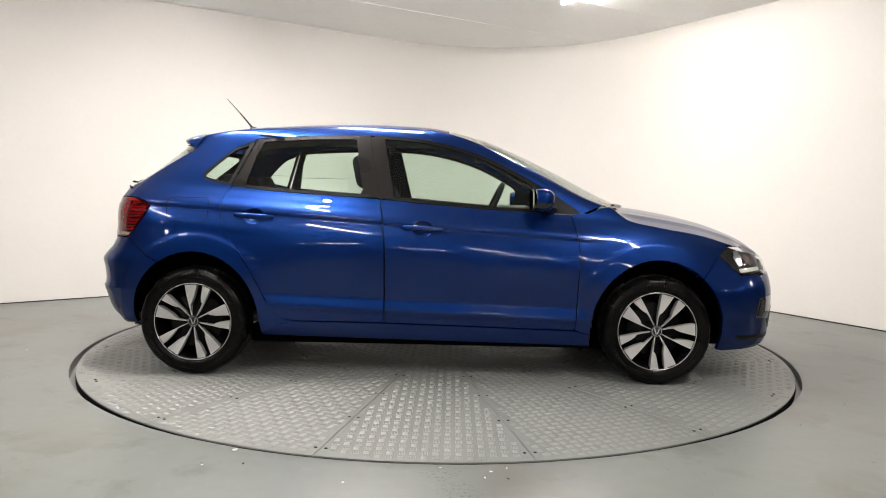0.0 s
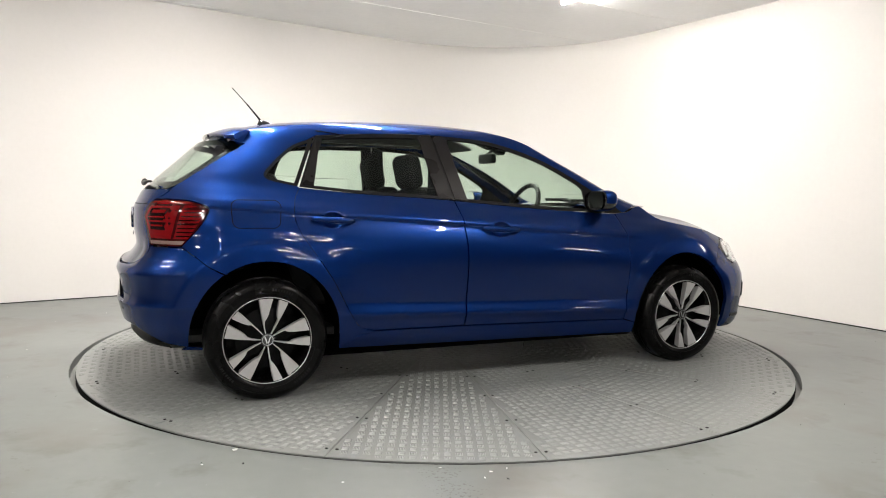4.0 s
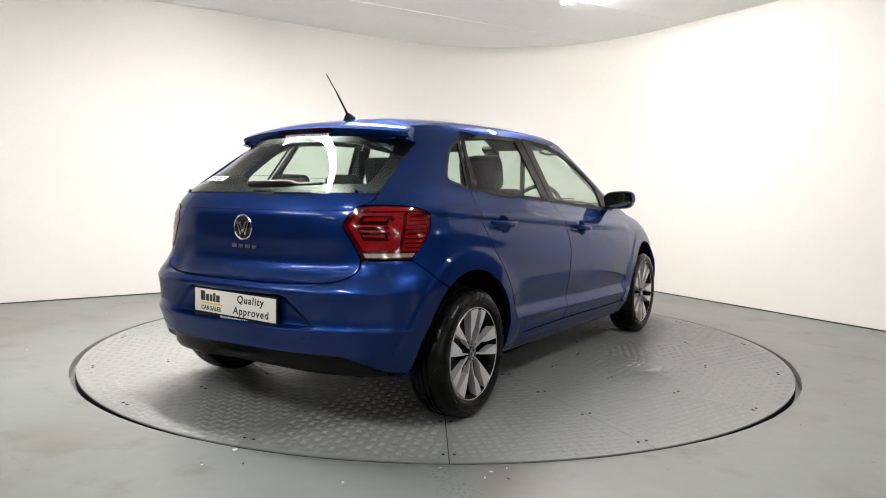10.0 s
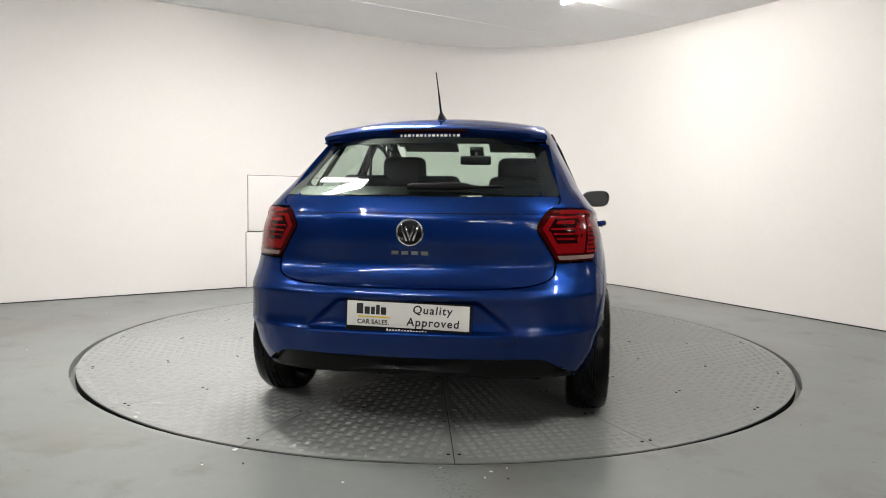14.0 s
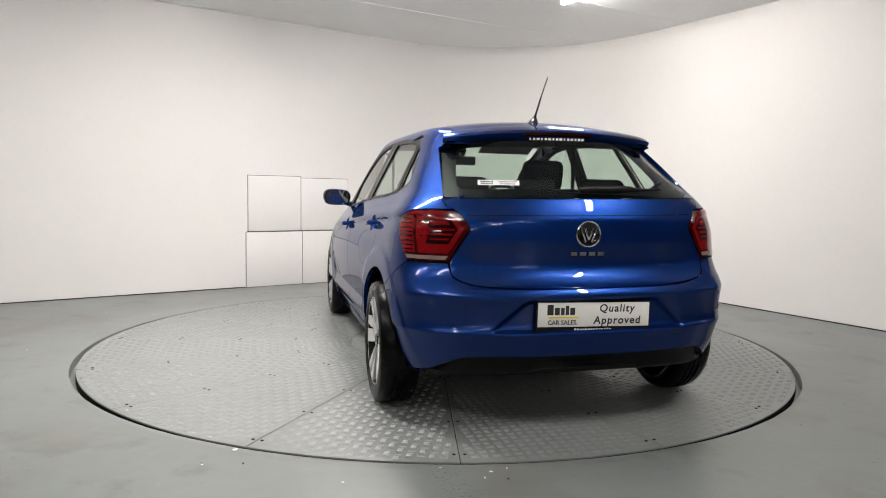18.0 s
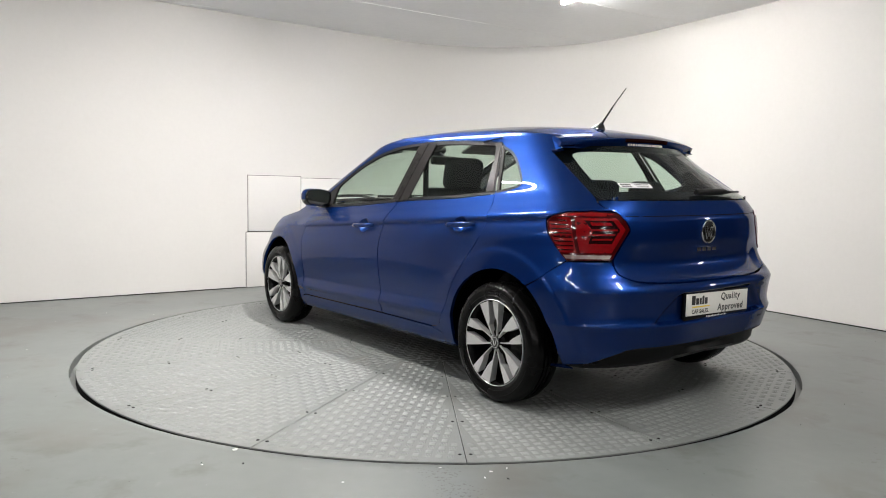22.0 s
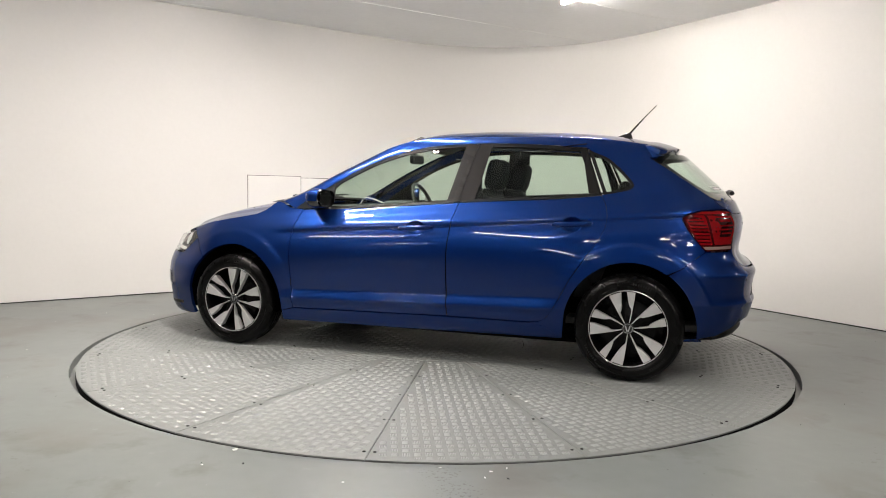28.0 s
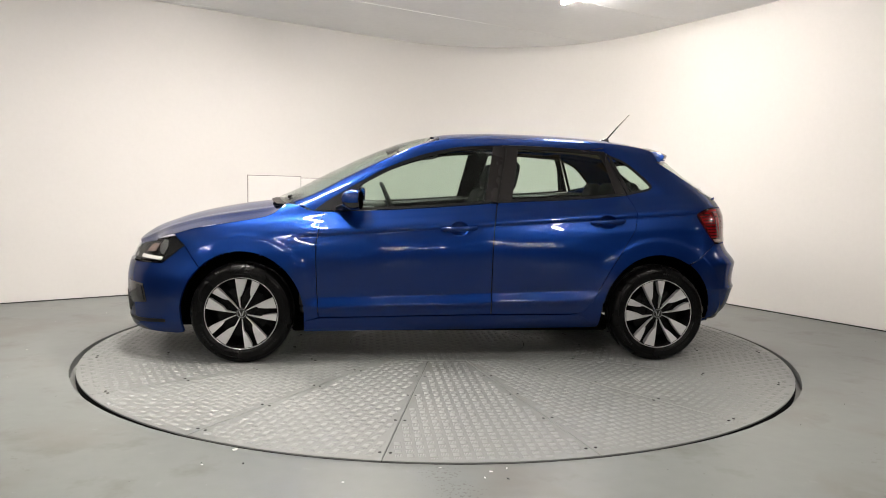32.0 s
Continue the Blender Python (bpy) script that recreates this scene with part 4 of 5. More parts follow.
def front_end():
    X, Y = nose_of_x, nose_of_y
    a1 = math.degrees(math.asin((.58 - WHEEL_Z) / ARCH_B))
    hoop = [(X(x, z), z) for x, z in arch(AXLE, a1, -18, 18)]
    top = [(0, .592), (Y(.30, .592), .592), (Y(.42, .592), .592), (Y(.60, .590), .590), (X(1.755, .594), .594), (X(1.69, .645), .645), (X(1.62, .702), .702)]
    base = [(X(1.66, .176), .176), (Y(.55, .17), .172), (0, .168)]
    left = top + hoop + base
    poly = mirrored(left)
    bumper = part("front_bumper", panel(poly, nose(), h=(.03, .015), gap=.0015, out=1), BLUE, car)
    # dark lower grille and its lip
    low = mirrored([(0, .400), (Y(.50, .40), .400), (Y(.60, .33), .330), (Y(.52, .275), .275), (0, .275)])
    part("lower_grille", panel(low, nose(.002), h=.04, gap=0, depth=.004, out=1), BLACK, bumper, "black lower grille")
    lip = mirrored([(0, .245), (Y(.60, .25), .250), (X(1.735, .262), .262), (X(1.735, .243), .243), (Y(.60, .225), .225), (0, .22)])
    part("chin", panel(lip, nose(.002), h=.03, gap=0, depth=.004, out=1), BLACK, bumper, "black chin spoiler")
    for s in (1, -1):
        hole = [(s * Y(.56, .475), .475), (s * X(1.875, .468), .468), (s * X(1.862, .42), .42), (s * X(1.850, .36), .36), (s * Y(.60, .34), .34)]
        fog = part("fog_recess", panel(hole, nose(.002), h=.03, gap=0, depth=.003, out=1), GLOSSBLACK, bumper, "black fog lamp recess")
        eye = [(s * X(1.930, .458), .458), (s * X(1.888, .455), .455), (s * X(1.877, .41), .41), (s * X(1.866, .368), .368), (s * X(1.922, .385), .385)]
        part("fog_lamp", panel(eye, nose(.005), h=.03, gap=0, depth=.003, out=1), FOGLENS, bumper, "grey fog lamp lens")
    grille = mirrored([(0, .668), (Y(.44, .668), .668), (Y(.44, .602), .604), (0, .604)])
    g = part("grille", panel(grille, nose(-.012), h=.04, gap=0, depth=.01, out=1), GLOSSBLACK, car, "black upper grille")
    for z in (.622, .648):
        bar = mirrored([(0, z + .006), (Y(.44, z), z + .006), (Y(.44, z), z), (0, z)])
        part("grille_bar", panel(bar, nose(-.006), h=.05, gap=0, depth=.004, out=1), CHROME, g, "thin chrome bar")
    for s in (1, -1):
        rim = [(s * X(1.623, .704), .704), (s * X(1.665, .735), .735), (s * X(1.715, .752), .752), (s * Y(.62, .735), .726), (s * Y(.45, .70), .690), (s * Y(.44, .604), .600), (s * Y(.60, .594), .596), (s * X(1.757, .598), .598), (s * X(1.693, .648), .648)]
        bowl = part("headlamp", panel(inset(rim, .004), nose(-.030), h=.025, gap=0, depth=.0, out=1), BLACK, car, "clear-lensed headlamp with dark bowl")
        part("lens", panel(rim, nose(.001), h=.025, gap=.002, depth=.02, out=1), CLEAR, bowl, "clear headlamp lens")
        eye1 = [(s * X(1.755, .72), .724), (s * X(1.785, .72), .726), (s * X(1.808, .69), .69), (s * X(1.80, .655), .645), (s * X(1.768, .66), .640), (s * X(1.748, .685), .685)]
        part("reflector", panel(eye1, nose(-.022), h=.02, gap=0, depth=.004, out=1), CHROME, bowl, "bright reflector bowl")
        low1 = [(s * X(1.775, .628), .626), (s * Y(.56, .64), .634), (s * Y(.56, .62), .614), (s * X(1.785, .612), .608)]
        part("running_light", panel(low1, nose(-.020), h=.02, gap=0, depth=.004, out=1), PLATEWHITE, bowl, "white running light strip")
        tri = [(s * X(1.825, .66), .70), (s * Y(.60, .69), .70), (s * Y(.58, .65), .65), (s * X(1.835, .655), .655)]
        part("reflector", panel(tri, nose(-.021), h=.02, gap=0, depth=.004, out=1), SMOKE, bowl)
    # cowl under the windscreen with its wiper arm
    rows = [[(1.06 + .10 * (1 - u * u) + dx, .66 * u, .945 + .018 * (1 - u * u) + dz) for u in [j / 10 - 1 for j in range(21)]] for dx, dz in ((.03, .012), (-.02, .010), (-.10, .0))]
    bm = loft(rows)
    bmesh.ops.recalc_face_normals(bm, faces=bm.faces[:])
    cowl = part("cowl", bm, BLACK, car, "black plastic cowl below the windscreen")
    for y0, y1 in ((-.42, .10), (.10, .46)):
        part("wiper", join(rod([(1.10, y0, .972), (1.05, (y0 + y1) / 2, .990), (1.04, y1, .988)], .010, 6), rod([(1.03, y0 + .05, 1.000), (1.03, y1, .994)], .006, 6)), BLACK, cowl, "black windscreen wiper")


front_end()


# ---- ceiling lights ----
for row in LIGHTS:
    ceiling_light(*row, TUBE)
for row in HALL_LIGHTS:
    ceiling_light(*row, HALLTUBE)


# ---- wheels ----
def blade(pts, y0, y1):
    """A spoke's machined face from its outline in polar pairs (radius, degrees seen from outside)."""
    bm = bmesh.new()
    out = [(-r * math.cos(radians(a)), r * math.sin(radians(a)), r) for r, a in pts]
    face = lambda r: y1 - .020 * (1 - min(r / .2, 1)) ** 1.2
    top = [bm.verts.new((x, face(r), z)) for x, z, r in out]
    low = [bm.verts.new((x, y0, z)) for x, z, r in out]
    n = len(out)
    for i in range(n // 2 - 1):
        bm.faces.new((top[i], top[i + 1], top[n - 2 - i], top[n - 1 - i]))
    for i in range(n):
        bm.faces.new((top[i], top[(i + 1) % n], low[(i + 1) % n], low[i]))
    bmesh.ops.recalc_face_normals(bm, faces=bm.faces[:])
    return bm


def wheel(x, y, turn, phase, camber):
    # black barrel and back plate, as one casting
    w = part("wheel", lathe([(.2145, -.025), (.2145, -.008), (.2100, -.005), (.2055, -.010), (.200, -.030), (.192, -.060), (.190, -.150), (.150, -.150), (.150, -.075), (.060, -.060), (.060, -.035), (.030, -.030), (.001, -.030)], 72), WHEELBLACK, car, "five-twin-spoke alloy wheel, black and machined")
    w.matrix_basis = pose(x, y, WHEEL_Z, 0, 0, turn)
    prof = [(.208, -.165), (.222, -.178), (.250, -.187), (.275, -.184), (.290, -.170), (.2985, -.148), (.3015, -.12)]
    for c in (-.118, -.092, -.066):
        prof += [(.3015, c - .006), (.296, c - .005), (.296, c + .005), (.3015, c + .006)]
    prof += [(.3015, -.06), (.2985, -.034), (.292, -.016), (.2875, -.0125), (.285, -.0055), (.276, .0), (.262, .004), (.2605, .0025), (.250, .004), (.236, .001), (.2345, .0025), (.226, -.001), (.218, -.005), (.2135, -.012), (.208, -.02)]
    tyre = part("tyre", lathe(prof, 96), TYRE, w, "black tyre with moulded sidewall", angle=40)
    bars = bmesh.new()
    rnd = random.Random(int(phase))
    for start in (62, 205, 300):
        for k in range(8):
            a = radians(start + k * 3.1)
            wdt = radians(rnd.uniform(1.2, 2.2))
            vs = [bars.verts.new((-r * math.cos(a + d), .0055 - .02 * (r - .25) * (r > .25) * 3 - .0, r * math.sin(a + d))) for r, d in ((.246, 0), (.246, wdt), (.258, wdt), (.258, 0))]
            bars.faces.new(vs)
    bmesh.ops.recalc_face_normals(bars, faces=bars.faces[:])
    tagged(part("sidewall_marking", bars, RUBBER, w, "raised unreadable moulding"), kind="stuff")
    part("rim_edge", lathe([(.2145, -.010), (.2150, -.0055), (.2128, -.0038), (.2104, -.0060), (.2098, -.011)], 72), ALLOY, w, "bright machined rim edge")
    def spoke(rows, mid):
        """Outline of a spoke: (radius, degrees of its two edges from the pair's middle)."""
        return [(r, mid + a) for r, a, b in rows] + [(r, mid + b) for r, a, b in rows[::-1]]

    wide = [(.034, 27, 20), (.070, 24, 19.5), (.094, 22.8, 17.5), (.104, 22.4, 11.5), (.128, 21.7, 6.5), (.165, 20.9, 3.5), (.2075, 20, 1.5)]
    thin = [(.034, -20, -27), (.085, -19.8, -23.2), (.112, -18.6, -22), (.122, -14, -21.8), (.145, -10.5, -21.4), (.17, -9, -20.8), (.2075, -7.5, -20)]
    for k in range(5):
        base = phase - 12.5 + 72 * k
        part("spoke", blade(spoke(wide, base), -.045, -.004), ALLOY, w)
        part("spoke", blade(spoke(thin, base), -.045, -.005), ALLOY, w)
        a = radians(base + 36)
        m = Matrix.Translation((-.052 * math.cos(a), -.034, .052 * math.sin(a)))
        nut = lathe([(.009, 0), (.009, .008), (.006, .010), (.001, .006)], 6)
        nut.transform(m)
        part("wheel_bolt", nut, WHEELBLACK, w)
    cap = part("hub_cap", lathe([(.034, -.04), (.034, -.019), (.032, -.0165), (.001, -.0155)], 32), GLOSSBLACK, w, "black hub cap")
    part("cap_ring", lathe([(.0275, -.0165), (.0275, -.0145), (.0245, -.0145), (.0245, -.0165)], 32), CHROME, w, "thin chrome ring")
    for k in (-1, 1):
        part("cap_bar", box(.006, .0015, .034, (0, -.0148, 0), m=Matrix.Translation((.008 * k, 0, 0)) @ pose(0, 0, 0, 0, 18 * k, 0)), CHROME, w)
    part("brake_disc", lathe([(.13, -.100), (.13, -.085), (.05, -.085), (.05, -.07)], 48), DISC, w, "grey steel brake disc")
    return w


for wx, wy, wt, ph in ((AXLE, .853, 0, 92), (AXLE, -.853, 180, 78), (-AXLE, .853, 0, 113), (-AXLE, -.853, 180, 94)):
    wheel(wx, wy, wt, ph, 0)


# ---- underside, wheel arches and cabin ----
def underside():
    part("underbody", join(box(2.0, 1.40, .10, (0, 0, .215), .02), box(.62, 1.05, .08, (-1.45, 0, .300), .03), box(.75, 1.10, .08, (1.45, 0, .215), .02), box(.30, .60, .10, (-1.62, 0, .285), .04), box(.20, 1.12, .10, (-1.64, 0, .283), .02)), LINER, car, "dark underbody")
    for ax in (AXLE, -AXLE):
        part("axle_beam", rod([(ax, -.68, .28), (ax, -.5, .24), (ax, .5, .24), (ax, .68, .28)], .035, 10), LINER, car)
        for s in (1, -1):
            rows = []
            for i in range(25):
                a = radians(-6 + 192 * i / 24)
                r = (ARCH_A + .004) * 1.0
                px, pz = ax + r * math.cos(a), WHEEL_Z + (ARCH_B + .004) * math.sin(a)
                y_out = side_y(px, max(pz, .2)) - .012
                rows.append([(px, s * y_out, pz), (px, s * .55, pz), (ax, s * .55, WHEEL_Z)])
            bm = loft(rows)
            bmesh.ops.recalc_face_normals(bm, faces=bm.faces[:])
            part("arch_liner", bm, LINER, car, "black wheel arch liner")


underside()


def soft_box(sx, sy, sz, m, bevel=.04):
    return box(sx, sy, sz, (0, 0, 0), bevel, m, 3)


def cabin():
    for s in (1, -1):
        d = [(.82, .30), (.82, .88), (.30, .925), (-.25, .97), (-.85, 1.0), (-1.09, 1.02), (-1.6, 1.0), (-1.66, .80), (-1.62, .70), (-.95, .68), (-.86, .30)]
        part("door_trim", panel(d, flank(s, -.055), h=.08, gap=0, depth=.03, out=s), TRIM, car, "dark inner door trim")
        part("grab_rail", rod([(.0, s * .565, 1.315), (.03, s * .54, 1.295), (.14, s * .54, 1.285), (.18, s * .57, 1.288)], .008, 6), TRIM, car)
        part("belt", box(.05, .006, .62, (-.33, s * .60, .98), 0, None), CLOTH, car, "dark seat belt")
    part("cabin_floor", box(2.6, 1.4, .04, (-.35, 0, .30), .01), TRIM, car)
    part("bulkhead", box(.05, 1.40, .55, (.93, 0, .60), .01), TRIM, car)
    part("boot_wall", box(.04, 1.15, .30, (-1.74, 0, .82), .01), TRIM, car)
    part("parcel_shelf", box(.50, 1.16, .03, (-1.42, 0, .985), .012), TRIM, car, "dark parcel shelf")
    dash = join(box(.50, 1.36, .16, (.72, 0, .845), .05, None, 3), box(.22, .46, .07, (.52, -.36, .925), .03, None, 3), box(.25, .30, .50, (.55, 0, .62), .04))
    part("dashboard", dash, TRIM, car, "dark dashboard")
    part("screen", box(.02, .22, .12, (.475, 0, .86), .005), GLOSSBLACK, car)
    # headlining
    rows = []
    for i in range(20):
        x = .08 - 1.38 * i / 19
        rows.append([(x, .50 * (j / 8 - 1), CROWN(x) - .032 - .045 * abs(j / 8 - 1) ** 2.2) for j in range(17)])
    bm = loft(rows)
    bmesh.ops.recalc_face_normals(bm, faces=bm.faces[:])
    part("headlining", bm, HEADLINER, car, "pale grey roof lining")
    # steering wheel, on the right
    sw = bmesh.new()
    m = Matrix.Translation((.37, -.36, .925)) @ pose(0, 0, 0, 0, -66, 0)
    ring_pts = [(.178 * math.cos(2 * math.pi * i / 28), .178 * math.sin(2 * math.pi * i / 28), 0) for i in range(29)]
    sw = join(sw, rod(ring_pts, .015, 8, caps=False), box(.10, .14, .03, (0, 0, -.01), .012), box(.02, .34, .015, (0, 0, -.005)), box(.17, .03, .012, (-.09, 0, -.005)), rod([(0, 0, -.02), (0, 0, -.25)], .03, 8))
    sw.transform(m)
    part("steering_wheel", sw, BLACK, car, "black steering wheel on the right-hand side")
    mir = part("inner_mirror", soft_box(.035, .22, .065, Matrix.Translation((.30, 0, 1.262)), .015), BLACK, car, "black rear-view mirror")
    part("mirror_stem", rod([(.30, 0, 1.29), (.36, 0, 1.335)], .010, 8), BLACK, mir)
    part("sensor_housing", soft_box(.10, .10, .04, Matrix.Translation((.37, 0, 1.325)) @ pose(0, 0, 0, 0, 28, 0), .012), BLACK, mir)
    part("roof_light", soft_box(.14, .16, .02, Matrix.Translation((.05, 0, 1.392)), .008), HEADLINER, car)
    for s in (1, -1):
        part("sun_visor", soft_box(.16, .38, .018, Matrix.Translation((.16, s * .30, 1.352)) @ pose(0, 0, 0, 0, 22, 0), .007), HEADLINER, car)
    # seats
    for s in (1, -1):
        back = pose(-.26, s * .36, .78, 0, -17, 0)
        seat = part("front_seat", join(soft_box(.50, .50, .15, Matrix.Translation((.02, s * .36, .50)), .06), soft_box(.14, .48, .58, back, .055), soft_box(.12, .09, .46, back @ pose(.03, .21, -.02), .04), soft_box(.12, .09, .46, back @ pose(.03, -.21, -.02), .04)), CLOTH, car, "dark cloth front seat")
        head = Matrix.Translation((-.392, s * .36, 1.150)) @ pose(0, 0, 0, 0, -12, 0)
        part("headrest", soft_box(.105, .27, .20, head, .045), CLOTH, seat, "dark headrest")
        for k in (-.06, .06):
            part("headrest_post", rod([(-.36, s * .36 + k, 1.0), (-.385, s * .36 + k, 1.08)], .006, 6), CHROME, seat)
    bench = join(soft_box(.48, 1.22, .16, Matrix.Translation((-.80, 0, .50)), .06), soft_box(.14, 1.20, .52, pose(-1.10, 0, .76, 0, -20, 0), .05))
    bench = part("rear_seat", bench, CLOTH, car, "dark cloth rear bench")
    for y in (-.38, .0, .38):
        part("headrest", soft_box(.09, .25 if y else .22, .13, Matrix.Translation((-1.205, y, 1.055)) @ pose(0, 0, 0, 0, -16, 0), .038), CLOTH, bench, "dark headrest")


cabin()


# ---- outside fittings ----
def door_mirror(sd):
    rows = []
    prof = [(0, .30), (.008, .68), (.026, .90), (.050, 1.0), (.078, .98), (.098, .93), (.102, .90)]
    for dx, k in prof:
        x = .680 - dx
        ring_ = []
        for j in range(28):
            a = 2 * math.pi * j / 28
            cy, cz = math.copysign(abs(math.cos(a)) ** .62, math.cos(a)), math.copysign(abs(math.sin(a)) ** .68, math.sin(a))
            yy = .862 + .098 * k * cy
            zz = 1.000 + .062 * k * cz * (1 - .18 * (1 - cy) / 2 * (cz > 0)) - .006
            ring_.append((x + .012 * cy, sd * yy, zz))
        rows.append(ring_)
    bm = loft(rows, close=True)
    bmesh.ops.holes_fill(bm, edges=[e for e in bm.edges if len(e.link_faces) == 1 and e.verts[0].co.x > .66], sides=0)
    bmesh.ops.recalc_face_normals(bm, faces=bm.faces[:])
    shell = part("door_mirror", bm, GLOSSBLACK, car, "door mirror with blue cap and black foot", angle=60)
    cap = []
    for dx, k in prof[:-1]:
        x = .680 - dx
        arc = []
        for j in range(19):
            a = radians(-8 + 196 * j / 18)
            cy, cz = math.copysign(abs(math.cos(a)) ** .62, math.cos(a)), math.copysign(abs(math.sin(a)) ** .68, math.sin(a))
            arc.append((x + .012 * cy + .002, sd * (.862 + .1005 * k * cy), 1.000 + .0645 * k * cz * (1 - .18 * (1 - cy) / 2 * (cz > 0)) - .006))
        cap.append(arc)
    bm = loft(cap)
    bmesh.ops.recalc_face_normals(bm, faces=bm.faces[:])
    part("mirror_cap", bm, BLUE, shell, "blue painted mirror cap", angle=60)
    pane = []
    for k in (0.0, .5, .86):
        pane.append([(.578, sd * (.862 + .098 * k * math.copysign(abs(math.cos(a)) ** .62, math.cos(a))), .994 + .062 * k * math.copysign(abs(math.sin(a)) ** .68, math.sin(a))) for a in [2 * math.pi * j / 28 for j in range(28)]])
    bm = loft(pane, close=True)
    bmesh.ops.recalc_face_normals(bm, faces=bm.faces[:])
    part("mirror_pane", bm, MIRROR, shell, "silvered mirror glass")
    part("indicator", box(.006, .10, .012, (.672, sd * .87, .985), .002), SMOKE, shell)
    foot = loft([[(.66 + .05 * math.cos(a) + dx, sd * y, z + .018 * math.sin(a) * k) for a in [2 * math.pi * j / 16 for j in range(16)]] for y, z, dx, k in ((.72, .935, .03, 1.2), (.76, .940, .02, 1.1), (.80, .950, 0, 1.0), (.84, .958, -.02, .9))], close=True)
    bmesh.ops.recalc_face_normals(foot, faces=foot.faces[:])
    part("mirror_foot", foot, BLACK, shell, "black plastic mirror foot", angle=60)
    sail = [(.865, .922), (.80, .918), (.62, .929), (.60, .95), (.60, 1.085), (.68, 1.04), (.775, .982)]
    part("sail_panel", panel(sail, flank(sd, .0005), h=.04, gap=.002, depth=.008, out=-sd), BLACK, car, "black triangular window corner")


for side in (1, -1):
    door_mirror(side)


def fuel_flap():
    pts = []
    for cx, cz, a0 in ((-1.235, .940, 0), (-1.405, .940, 90), (-1.400, .872, 180), (-1.240, .872, 270)):
        pts += [(cx + .036 * math.cos(radians(a0 + 10 * i)), cz + .036 * math.sin(radians(a0 + 10 * i))) for i in range(10)]
    part("fuel_flap", ring(pts, inset(pts, .0042), flank(-1, .0008), out=1, depth=.0), GAP, car, "outline of the fuel filler flap")


fuel_flap()


def antenna():
    z0 = CROWN(-1.16)
    foot = loft([[(-1.155 + dx + lx * math.cos(a), ly * math.sin(a), z0 + h) for a in [2 * math.pi * j / 16 for j in range(16)]] for h, lx, ly, dx in ((-.008, .055, .026, 0), (.008, .050, .022, 0), (.020, .034, .014, -.012), (.030, .016, .010, -.024), (.033, .004, .004, -.026))], close=True)
    bmesh.ops.recalc_face_normals(foot, faces=foot.faces[:])
    f = part("antenna_foot", foot, GLOSSBLACK, car, "black roof antenna foot", angle=60)
    part("antenna_rod", rod([(-1.178, 0, z0 + .018), (-1.205, 0, z0 + .052), (-1.262, 0, z0 + .118), (-1.264, 0, z0 + .121), (-1.347, 0, z0 + .208)], .006, 8, True, (1.2, .9, .75, .5, .42)), BLACK, f, "thin black antenna rod")


antenna()


